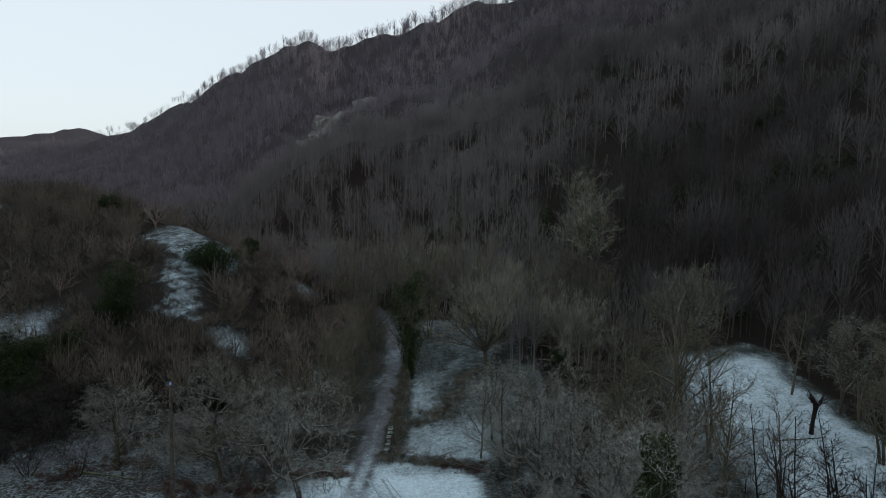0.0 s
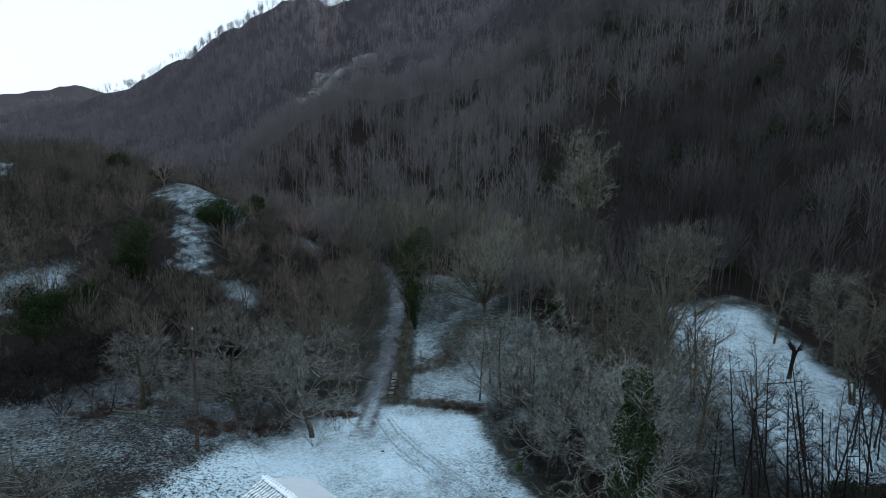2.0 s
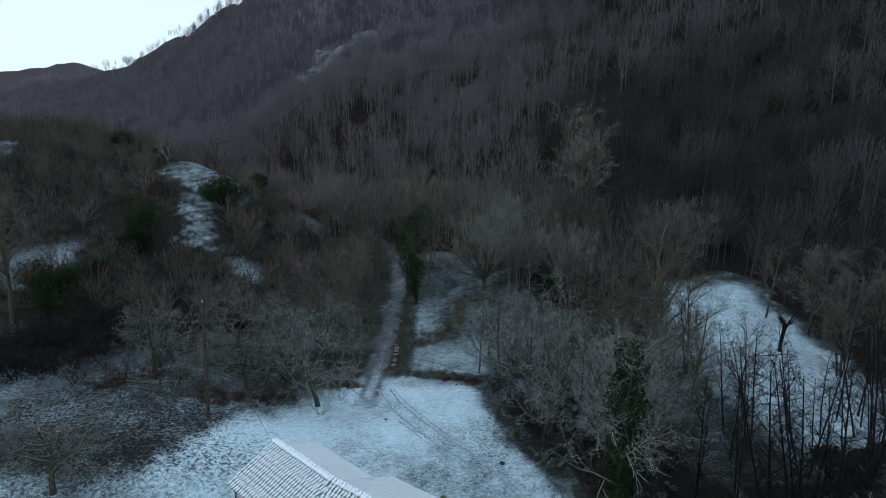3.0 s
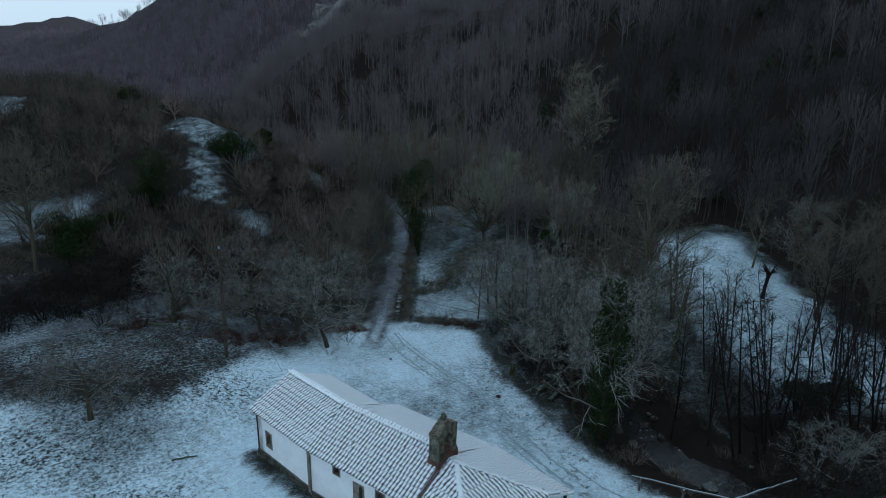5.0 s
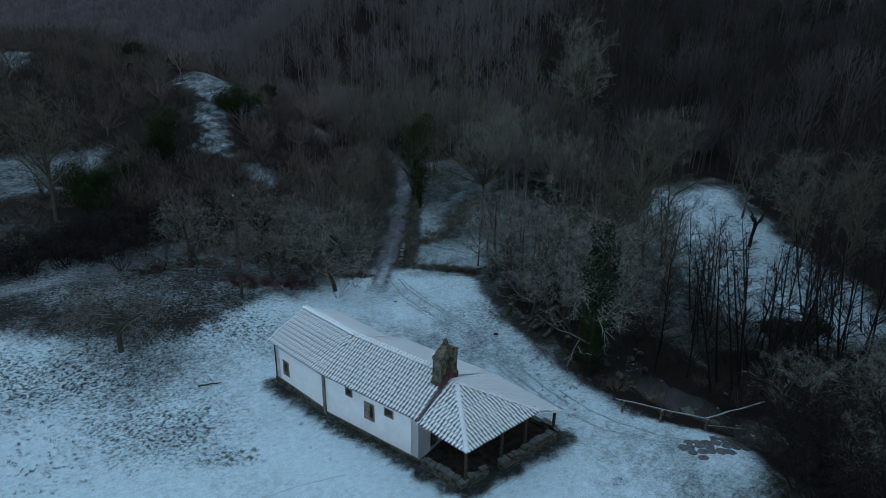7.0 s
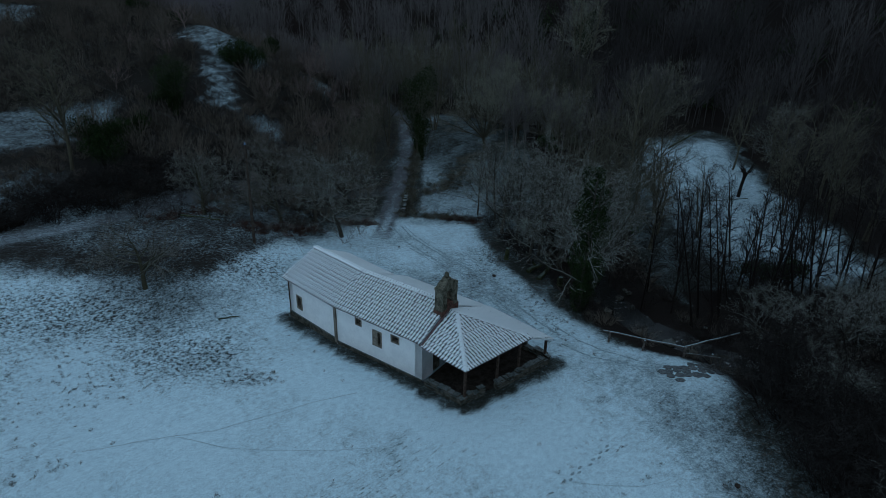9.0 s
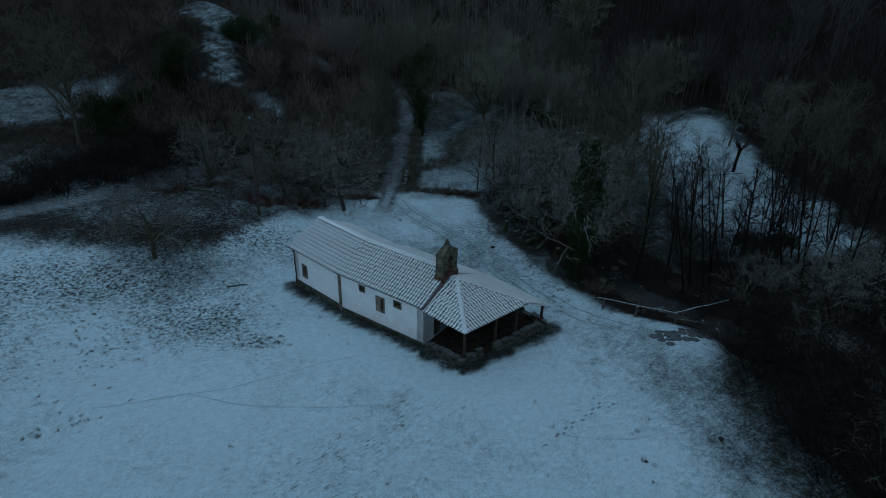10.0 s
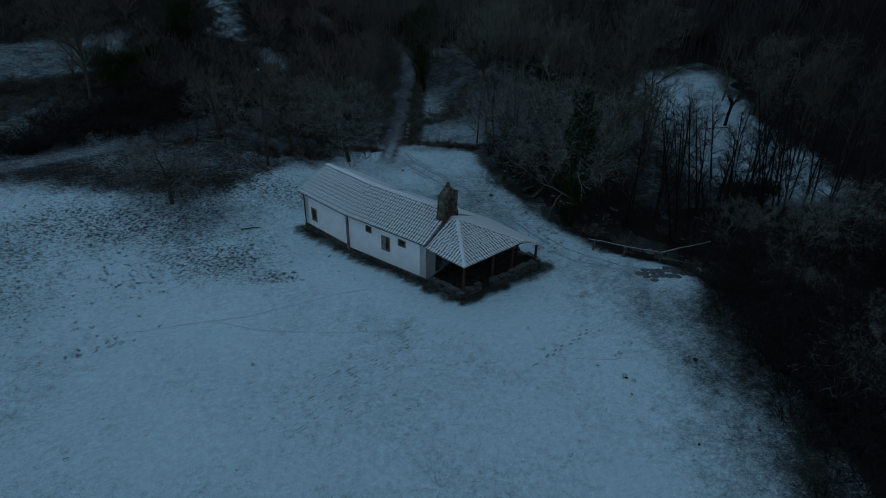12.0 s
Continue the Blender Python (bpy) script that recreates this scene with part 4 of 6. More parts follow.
def build_woods():
    near_forms = [bristle(900 + i, 9.0, 22, 132, 0.33, 0.26, 0.0034) for i in range(8)]
    far_forms = [bristle(950 + i, 8.4, 11, 39, 0.38, 0.20, 0.0105) for i in range(8)]

    def thicket(x, y):
        """The trees at the slope's foot, beyond the meadows."""
        foot = (x > 7) & (y > 76) & (field(x, y) < 0.15) | (x > 38) & (y > 38) & (field(x, y) < 0.10)
        return ~wooded(x, y) & (foot | (y > 104) & (x > -22)) & (np.hypot(x, y) < 150)

    def open_top(x, y):
        """The grassy knoll with its path, and the bare rim beside it."""
        return (np.hypot((x + 39.5) / 8, (y - 93.5) / 6.5) < 1) | (along(x, y, HILL_PATH) < 3.4) | (along(x, y, [(-36, 97), (-31, 99), (-24, 105)]) < 3.0)
    hump_forms = [bristle(980 + i, 4.0, 16, 84, 0.52, 0.02, 0.0060) for i in range(6)]
    for name, forms, parts in (("woodland", near_forms, [sow(1, 4200, 60, 215, -45, 50, wooded), sow(5, 1700, 55, 150, -14, 56, thicket)]),
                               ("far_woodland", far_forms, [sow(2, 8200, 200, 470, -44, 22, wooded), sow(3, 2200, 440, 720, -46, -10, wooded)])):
        p = np.concatenate([q[0] for q in parts])
        bare = np.exp(-(((p[:, 0] + 54) / 13) ** 2) - ((p[:, 1] - 270) / 12) ** 2) + np.exp(-(((p[:, 0] + 44) / 9) ** 2) - ((p[:, 1] - 308) / 9) ** 2)
        p = p[bare < 0.25]
        rs = np.random.RandomState(8)
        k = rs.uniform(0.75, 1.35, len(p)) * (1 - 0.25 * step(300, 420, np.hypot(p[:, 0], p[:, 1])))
        # right slope's foot tinted down for the deep shade between its trunks
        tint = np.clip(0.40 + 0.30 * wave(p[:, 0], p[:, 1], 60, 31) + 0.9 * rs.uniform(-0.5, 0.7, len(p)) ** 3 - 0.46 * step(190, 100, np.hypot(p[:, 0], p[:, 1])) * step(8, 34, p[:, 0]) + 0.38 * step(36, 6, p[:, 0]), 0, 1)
        scatter(name, forms, p, k, tint, [M_FAR_BARK, M_FAR_TWIG if name == "woodland" else M_HAZED_TWIG], "bare brown winter woods covering the mountain slopes", "woods")

    def bushy(x, y):
        return (x < -11) & (y > 58 - 0.2 * (x + 30)) & (y < 150) & (field(x, y) < 0.22) & (along(x, y, ROAD) > 3) & (along(x, y, LANE) > 2.5) & ~wooded(x, y) & ~open_top(x, y) & (y < crest(x) + 10)
    p, rs = sow(6, 3400, 55, 170, -62, -4, bushy)
    tint = np.clip(0.45 + 0.35 * step(-44, -28, p[:, 0]) + 0.3 * wave(p[:, 0], p[:, 1], 23, 51) + 0.3 * rs.uniform(-1, 1, len(p)), 0, 1)
    scatter("hillside_thicket", hump_forms, p, rs.uniform(0.6, 1.5, len(p)), tint, [M_SCRUB, M_SCRUB], "dense brown leafless bushes over the near hill", "bushes")


def build_scrub():
    def bush(seed):
        w = Wood(seed)
        for k in range(46):
            a, u = w.r.uniform(0, math.tau), w.r.uniform(0.15, 1.0)
            d = Vector((math.cos(a) * u, math.sin(a) * u, w.r.uniform(0.5, 1.1))).normalized()
            p = Vector((math.cos(a) * 0.3 * w.r.random(), math.sin(a) * 0.3 * w.r.random(), -0.1))
            q = p + d * w.r.uniform(0.6, 1.3)
            w.sliver(p, q, 0.02)
            e = w.away(d, 40)
            w.sliver(p.lerp(q, 0.6), p.lerp(q, 0.6) + e * w.r.uniform(0.3, 0.6), 0.013)
        return np.array([tuple(a) for a in w.v]), np.array(w.f), np.array(w.s)

    def slope(x, y):
        hump = (x < -12) & (y > 44 - 0.1 * (x + 30)) & (y < 150) & (field(x, y) < 0.3) & (along(x, y, LANE) > 2.2) & (along(x, y, ROAD) > 2) & (along(x, y, HILL_PATH) > 3.2) & (np.hypot((x + 39.5) / 8, (y - 93.5) / 6.5) > 1) & (y < crest(x) + 8)
        banks = (along(x, y, STREAM) < 5) & (along(x, y, STREAM) > 2.0) & (field(x, y) < 0.3) & (y < 110) & (y > 4)
        return (hump | banks) & ~((x > 10) & (y < 24) & (x < 20))
    p, rs = sow(4, 7600, 30, 160, -62, 60, slope)
    k = rs.uniform(0.6, 1.7, len(p)) * (1 + 0.5 * step(60, 110, p[:, 1]))
    tint = np.clip(0.45 + 0.3 * wave(p[:, 0], p[:, 1], 19, 41) + rs.uniform(-0.25, 0.25, len(p)), 0, 1)
    scatter("undergrowth", [bush(40 + i) for i in range(5)], p, k, tint, [M_SCRUB, M_SCRUB], "brown leafless scrub and brambles on the banks", "scrub")


def build_tangle():
    """The dark brambles and saplings that fill the steep bank beside the stream, and the bank above the lane."""
    def bramble(seed):
        w = Wood(seed)
        for k in range(30):
            a, u = w.r.uniform(0, math.tau), w.r.uniform(0.2, 1.1)
            p = Vector((math.cos(a) * 0.5 * w.r.random(), math.sin(a) * 0.5 * w.r.random(), -0.1))
            d = Vector((math.cos(a) * u, math.sin(a) * u, 1)).normalized()
            q = p + d * w.r.uniform(0.7, 1.2)
            e = (d + Vector((math.cos(a) * 0.5, math.sin(a) * 0.5, -0.35))).normalized()
            w.sliver(p, q, 0.018)
            w.sliver(q, q + e * w.r.uniform(0.5, 0.9), 0.012)
            for _ in range(2):
                m = p.lerp(q, w.r.uniform(0.4, 1.0))
                w.sliver(m, m + w.away(d, 55) * w.r.uniform(0.25, 0.5), 0.010)
        return np.array([tuple(a) for a in w.v]), np.array(w.f), np.array(w.s)

    def bank(x, y):
        edge = np.interp(y, [-30, 0, 7, 15, 19, 24], [15.5, 19.8, 21.4, 20.9, 21.6, 25.0])
        return (x > edge) & (y < 26) & (x < 48) & (along(x, y, STREAM) > 1.5)

    def above(x, y):
        off = along(x, y, LANE)
        return (x < -24) & (x > -64) & (off > 2.2) & (off < 11) & (y - 0.72 * (x + 45) > 42)
    forms = [bramble(820 + i) for i in range(5)]
    for name, want, count, seed, span in (("bank_brambles", bank, 1900, 31, (10, 52, 30, 130)), ("lane_brambles", above, 2600, 32, (40, 90, -60, -20))):
        p, rs = sow(seed, count, span[0], span[1], span[2], span[3], want)
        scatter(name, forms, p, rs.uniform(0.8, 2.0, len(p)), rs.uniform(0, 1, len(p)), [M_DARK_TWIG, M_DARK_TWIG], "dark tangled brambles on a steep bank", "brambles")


def build_ivy_thickets():
    """Dark ivy and holly clumps under the bare trees at the slope's foot."""
    def clump(seed):
        r = random.Random(seed)
        v, f = [], []
        for k in range(110):
            c = Vector((r.gauss(0, 0.8), r.gauss(0, 0.8), abs(r.gauss(0.9, 0.8))))
            a = Vector((r.uniform(-1, 1), r.uniform(-1, 1), r.uniform(-1, 1))).normalized() * 0.22
            b = a.cross(Vector((r.uniform(-1, 1), r.uniform(-1, 1), 1))).normalized() * 0.14
            n = len(v)
            v += [c - a, c + b, c + a, c - b]
            f += [(n, n + 1, n + 2), (n, n + 2, n + 3)]
        return np.array([tuple(q) for q in v]), np.array(f), np.zeros(len(f), dtype=int)

    def foot(x, y):
        return (wooded(x, y) | (along(x, y, STREAM) < 5)) & (wave(x, y, 26, 71) > 0.25) & (field(x, y) < 0.1) & (x > -5)
    p, rs = sow(9, 900, 55, 190, -4, 48, foot)
    scatter("ivy_undergrowth", [clump(500 + i) for i in range(4)], p, rs.uniform(0.6, 1.5, len(p)), rs.uniform(0, 1, len(p)), [M_IVY, M_IVY], "dark green ivy and holly under the bare trees", "undergrowth")


def build_hedges():
    def tuftlet(seed):
        w = Wood(seed)
        for k in range(60):
            a, u = w.r.uniform(0, math.tau), w.r.uniform(0.1, 1.0)
            d = Vector((math.cos(a) * u, math.sin(a) * u, w.r.uniform(0.3, 1.0))).normalized()
            p = Vector((w.r.uniform(-0.4, 0.4), w.r.uniform(-0.4, 0.4), -0.05))
            w.sliver(p, p + d * w.r.uniform(0.4, 0.9), 0.016)
        return np.array([tuple(a) for a in w.v]), np.array(w.f), np.array(w.s)
    forms = [tuftlet(60 + i) for i in range(4)]
    rs = np.random.RandomState(4)
    for name, mat, label, spots in (
            ("hedge", M_HEDGE, "low bramble hedge beside the track", [(HEDGE, 1.2, 60), (BRAMBLE, 1.8, 130), ([(-5.1, 58), (-4.9, 70), (-4.4, 84)], 0.8, 330)]),
            ("bracken", M_BRACKEN, "reddish dead bracken at the yard's edge", [([(-13, 53.5), (-8.8, 54.5)], 0.9, 110), ([(-22, 46), (-15, 49.5)], 1.4, 110), ([(-33, 47), (-26, 50)], 1.5, 60), ([(0.5, 57.6), (5.5, 55.8)], 1.3, 34)])):
        pts = []
        for line, wide, count in spots:
            for k in range(count):
                f = rs.uniform(0, len(line) - 1)
                i = int(f)
                a, b = line[i], line[i + 1]
                pts.append((a[0] + (b[0] - a[0]) * (f - i) + rs.normal(0, wide / 2), a[1] + (b[1] - a[1]) * (f - i) + rs.normal(0, wide / 2)))
        p = np.array(pts)
        p = np.column_stack([p, land(p[:, 0], p[:, 1])])
        scatter(name, forms, p, rs.uniform(0.35, 1.15, len(p)), rs.uniform(0.1, 0.9, len(p)), [mat, mat], label, "hedge" if name == "hedge" else "bracken")


def build_tufts():
    """Dark grass tufts and molehills that stick out of the thin snow."""
    def tuft(seed):
        w = Wood(seed)
        for k in range(22):
            a, u = w.r.uniform(0, math.tau), w.r.uniform(0.2, 1.3)
            d = Vector((math.cos(a) * u, math.sin(a) * u, 1)).normalized()
            p = Vector((w.r.uniform(-0.15, 0.15), w.r.uniform(-0.15, 0.15), -0.02))
            w.sliver(p, p + d * w.r.uniform(0.12, 0.3), 0.012)
        return np.array([tuple(a) for a in w.v]), np.array(w.f), np.array(w.s)
    rs = np.random.RandomState(14)
    pts = []
    for x, y, sx, sy, n in ((-23.5, 19.5, 3.0, 1.6, 110), (-20, 22, 5, 2.0, 130), (-13.2, 19.7, 1.0, 0.6, 60), (-28, 26, 7, 2.5, 240), (-22.5, 11, 0.6, 0.5, 14), (-24.5, 9.8, 0.5, 0.4, 12), (-30, 14, 5, 4, 60),
                            (17, 10.4, 0.25, 0.2, 8), (11.9, 8.6, 0.2, 0.15, 6), (14, 2, 4, 3, 16), (-14, 36, 4, 3, 160), (-32, 32, 5, 2.5, 260), (12.5, 15, 4, 3, 40), (20, 12, 0.8, 5, 170), (-6, 5, 9, 4, 40),
                            (2, 30, 6, 6, 60), (-37, 20, 5, 6, 160), (9.5, 33, 1.0, 4.0, 150), (5.5, 46, 0.8, 4.0, 120)):
        pts.append(np.column_stack([rs.normal(x, sx, n), rs.normal(y, sy, n)]))
    p = np.concatenate(pts)
    p = p[along(p[:, 0], p[:, 1], CHAPEL_FOOT) > 1.2]
    p = np.column_stack([p, land(p[:, 0], p[:, 1])])
    scatter("grass_tufts", [tuft(80 + i) for i in range(4)], p, rs.uniform(0.35, 1.0, len(p)), rs.uniform(0.2, 0.8, len(p)), [M_SCRUB, M_SCRUB], "dark grass tufts sticking out of thin snow", "grass")


build_woods()
build_scrub()
build_tangle()
build_ivy_thickets()
build_hedges()
build_tufts()

# ---- crags on the far slope ----
rk = random.Random(21)
M_CRAG = plain_material("pale_crag", (0.075, 0.070, 0.068), (0.23, 0.22, 0.21), 0.5, 0.95, 0.8)
for n in range(16):
    f = n / 15
    x, y = -58 + 17 * f + rk.uniform(-4, 4), 258 + 54 * f + rk.uniform(-5, 5)
    bm = bmesh.new()
    made = bmesh.ops.create_icosphere(bm, subdivisions=2, radius=rk.uniform(1.5, 3.4))["verts"]
    sx, sy, sz = rk.uniform(0.9, 1.7), rk.uniform(0.6, 1.1), rk.uniform(0.7, 1.3)
    for v in made:
        k = 1 + 0.60 * noise.noise(v.co * 0.9 + Vector((n * 7.0, 0, 0)))
        v.co = Vector((v.co.x * sx, v.co.y * sy, v.co.z * sz)) * k
    me = bpy.data.meshes.new("crag")
    bm.to_mesh(me)
    bm.free()
    me.materials.append(M_CRAG)
    ob = tagged(new("crag", me), "pale limestone crag standing out of the woods", "rock", "crags on the slope")
    ob.location = (x, y, height(x, y) + 0.8)

# ---- evergreen bushes ----
def evergreen(x, y, h, wide, seed):
    """A dense evergreen bush: short stems under many small leaves, with gaps."""
    ob = thing("evergreen_bush", (x, y, height(x, y)), "dark evergreen bush among the brown scrub", "bush", "evergreen bushes")
    w = Wood(seed)
    clumps = []
    for k in range(9):
        a = w.r.uniform(0, math.tau)
        tip = Vector((math.cos(a) * wide * w.r.uniform(0.1, 0.8), math.sin(a) * wide * w.r.uniform(0.1, 0.8), h * w.r.uniform(0.35, 0.9)))
        w.tube([Vector((0, 0, -0.3)), tip * 0.5 + Vector((0, 0, 0.1)), tip], [0.07, 0.05, 0.02], 4)
        clumps.append((tip, wide * w.r.uniform(0.25, 0.5)))
    child("branchwork", tri_mesh("branchwork", np.array([tuple(v) for v in w.v]), np.array(w.f), [M_BARK]), ob, kind="stuff")

    def shape(r):
        c, k = clumps[r.randrange(len(clumps))]
        d = Vector((r.gauss(0, 1), r.gauss(0, 1), r.gauss(0, 0.8))).normalized() * k * r.random() ** 0.4
        return c + d
    child("foliage", leaves(seed, 3000, shape, 0.095), ob)
    return ob


for n, (x, y, h, wide) in enumerate([(-57.6, 104.9, 4, 2.2), (-41.1, 74.8, 6, 2.6), (-32.5, 101.1, 3, 2), (-32.9, 87.8, 4, 4.0), (-34.4, 87.5, 4, 3.5), (-44.9, 62.9, 5, 3.5), (-42.5, 57.7, 5, 3.0), (-43.4, 67.3, 4, 2.5), (-48.2, 100.5, 2.5, 2), (-48.1, 64.5, 4, 3), (-44.9, 62.5, 4, 2.5), (-34.3, 87.1, 4, 3.5), (30.0, 36.4, 3.5, 2.2), (33.0, 36.3, 3, 2.0), (25.7, 95.9, 5, 2.5), (25.2, 99.6, 5, 2.5), (15.5, 75.3, 4, 1.8)]):
    evergreen(x, y, h, wide, 700 + n)

# ---- chapel ----
S0, S1, S2 = Vector((-1.4, 19.7)), Vector((-8.2, 24.55)), Vector((-12.78, 28.75))
D2, D1 = (S0 - S1).normalized(), (S1 - S2).normalized()
N2, N1 = Vector((-D2.y, D2.x)), Vector((-D1.y, D1.x))
NB = (N1 + N2).normalized() / math.cos(D1.angle(D2) / 2)
EAVE, RIDGE, HALF = 3.38, 4.95, 3.0
chapel = thing("chapel", (0, 0, 0), "small whitewashed stone chapel with a frosted tile roof and open porch", "chapel")


def wall(name, p, q, z0, z1, thick, holes, mat, parent, label=""):
    """A wall from p to q (plan), thick to its left side, with rectangular openings (from, to, low, high)."""
    d = (q - p).normalized()
    n = Vector((-d.y, d.x)) * thick
    long = (q - p).length
    ss = sorted({0.0, long, *[h[0] for h in holes], *[h[1] for h in holes]})
    zs = sorted({z0, z1, *[h[2] for h in holes], *[h[3] for h in holes]})
    solid = {(i, j): not any(h[0] < (ss[i] + ss[i + 1]) / 2 < h[1] and h[2] < (zs[j] + zs[j + 1]) / 2 < h[3] for h in holes)
             for i in range(len(ss) - 1) for j in range(len(zs) - 1)}
    bm = bmesh.new()

    def at(s, z, back):
        e = p + d * s + (n if back else Vector((0, 0)))
        return bm.verts.new((e.x, e.y, z))
    for (i, j), full in solid.items():
        if not full:
            continue
        a, b, lo, hi = ss[i], ss[i + 1], zs[j], zs[j + 1]
        bm.faces.new([at(a, lo, 0), at(b, lo, 0), at(b, hi, 0), at(a, hi, 0)])
        bm.faces.new([at(a, lo, 1), at(a, hi, 1), at(b, hi, 1), at(b, lo, 1)])
        for (di, dj), (u, w) in (((-1, 0), ((a, lo), (a, hi))), ((1, 0), ((b, lo), (b, hi))), ((0, -1), ((a, lo), (b, lo))), ((0, 1), ((a, hi), (b, hi)))):
            if not solid.get((i + di, j + dj), False):
                bm.faces.new([at(*u, 0), at(*w, 0), at(*w, 1), at(*u, 1)])
    bmesh.ops.remove_doubles(bm, verts=bm.verts, dist=0.001)
    return part(name, bm, mat, parent, label)


NAVE_HOLES = [(2.05, 2.72, 2.35, 2.98), (3.76, 4.68, 1.25, 2.62), (5.53, 6.33, 2.22, 2.86)]
CHOIR_HOLES = [(1.02, 1.82, 0.90, 2.18)]
south_nave = wall("south_nave_wall", S1, S0, -0.4, EAVE - 0.05, 0.6, NAVE_HOLES, M_WALL, chapel)
south_choir = wall("south_choir_wall", S2, S1, -0.4, EAVE - 0.05, 0.6, CHOIR_HOLES, M_WALL, chapel)
E_N = S2 + N1 * 6.0
wall("east_wall", E_N, S2, -0.4, EAVE - 0.05, 0.6, [], M_WALL, chapel)
gable = prism([(S2.x, S2.y), (S2.x + D1.x * 0.5, S2.y + D1.y * 0.5), (E_N.x + D1.x * 0.5, E_N.y + D1.y * 0.5), (E_N.x, E_N.y)], EAVE - 0.05, EAVE)
part("east_gable", gable, M_WALL, chapel)
NN = S0 + N2 * 8.3
wall("west_wall", S0, S0 + N2 * 1.3, -0.4, EAVE - 0.05, 0.6, [], M_WALL, chapel)
# recessed wall: dark stone carries the shade inside the porch
wall("porch_wall", S0 - D2 * 0.15 + N2 * 1.3, S0 - D2 * 0.15 + N2 * 5.2, -0.4, 3.0, 0.4, [(1.0, 2.4, -0.4, 2.2)], M_STONE, chapel, "rough porch wall, its dark stone standing for shade")
wall("north_nave_wall", NN, S1 + N2 * 8.3, -0.4, 2.0, 0.6, [], M_WALL, chapel)
wall("north_choir_wall", S1 + NB * 6.0, E_N, -0.4, EAVE - 0.05, 0.6, [], M_WALL, chapel)
wall("aisle_east_wall", S1 + N2 * 8.3, S1 + N2 * 5.4, -0.4, 2.0, 0.5, [], M_WALL, chapel)


def along_wall(p, d, s, out, z):
    n = Vector((d.y, -d.x))
    e = p + d * s + n * out
    return Vector((e.x, e.y, z))


def box_on(p, d, s0, s1, z0, z1, out0, out1, bm=None):
    a, b, c, e = along_wall(p, d, s0, out0, 0), along_wall(p, d, s1, out0, 0), along_wall(p, d, s1, out1, 0), along_wall(p, d, s0, out1, 0)
    return prism([a.xy, b.xy, c.xy, e.xy], z0, z1, bm)


# wooden downpipe posts and the dark plinth
part("buttress_strip", box_on(S1, D2, -0.10, 0.10, 0.0, EAVE - 0.08, -0.05, 0.14), M_SURROUND, chapel, "grey stone strip between the two wall lengths")
part("corner_strip", box_on(S2, D1, 0.004, 0.12, 0.0, EAVE - 0.08, -0.05, 0.05), M_BEAM, chapel, "dark corner strip")
part("plinth", box_on(S2, D1, 0.0, (S1 - S2).length - 0.02, -0.5, 0.32, -0.05, 0.10), M_LOWWALL, chapel, "mossy stone plinth")
part("plinth", box_on(S1, D2, 0.12, (S0 - S1).length, -0.5, 0.16, -0.05, 0.09), M_LOWWALL, chapel, "mossy stone plinth")


def window(p, d, hole, parent, wide, left=0.0):
    """A stone surround with a dark recessed leaf in a wall's opening."""
    s0, s1, z0, z1 = hole
    win = part("window", box_on(p, d, s0, s1, z0, z1, -0.38, -0.32), M_DARK, parent, "dark recessed window")
    w = wide
    part("jamb", box_on(p, d, s0 - (left or w), s0, z0, z1, -0.30, 0.02), M_SURROUND, win)
    part("jamb", box_on(p, d, s1, s1 + w, z0, z1, -0.30, 0.02), M_SURROUND, win)
    part("lintel", box_on(p, d, s0 - (left or w), s1 + w, z1, z1 + w, -0.30, 0.024), M_SURROUND, win)
    part("sill", box_on(p, d, s0 - (left or w), s1 + w, z0 - w, z0, -0.30, 0.03), M_SURROUND, win)


# the surrounds stand inside the cut openings
for hole in CHOIR_HOLES:
    window(S2, D1, (hole[0] + 0.16, hole[1] - 0.16, hole[2] + 0.16, hole[3] - 0.16), south_choir, 0.16)
for hole, w, left in zip(NAVE_HOLES, (0.09, 0.14, 0.10), (0.09, 0.50, 0.10)):
    window(S1, D2, (hole[0] + left, hole[1] - w, hole[2] + w, hole[3] - w), south_nave, w, left)

# ---- roof ----
def tile_mesh(name, mat, long=0.46, radius=0.122, taper=0.82, rise=0.8):
    """A curved clay tile, hollow side down, along +y up the slope."""
    v, f, n = [], [], 6
    for k, (y, r) in enumerate(((0.0, radius), (long, radius * taper))):
        for inner in (0, 1):
            for i in range(n + 1):
                a = math.pi * i / n
                q = r - 0.016 * inner
                v.append((q * math.cos(a), y, q * math.sin(a) * rise + (0.05 if k == 0 else 0.0)))
    m = n + 1
    for i in range(n):
        f.append((i, i + 1, 2 * m + i + 1, 2 * m + i))
        f.append((i, m + i, m + i + 1, i + 1))
    me = mesh_of(name, v, f, mat, smooth=True)
    return me


TILE, SNOW_TILE, CAP = tile_mesh("tile", M_TILE), tile_mesh("snowed_tile", M_SNOWTILE, rise=0.30), tile_mesh("ridge_tile", M_SNOWTILE, 0.48, 0.16, 0.85)
tile_rand = random.Random(12)


def inside(s, t, poly):
    hit = False
    for (ax, ay), (bx, by) in zip(poly, poly[1:] + poly[:1]):
        if (ay > t) != (by > t) and s < (bx - ax) * (t - ay) / (by - ay) + ax:
            hit = not hit
    return hit


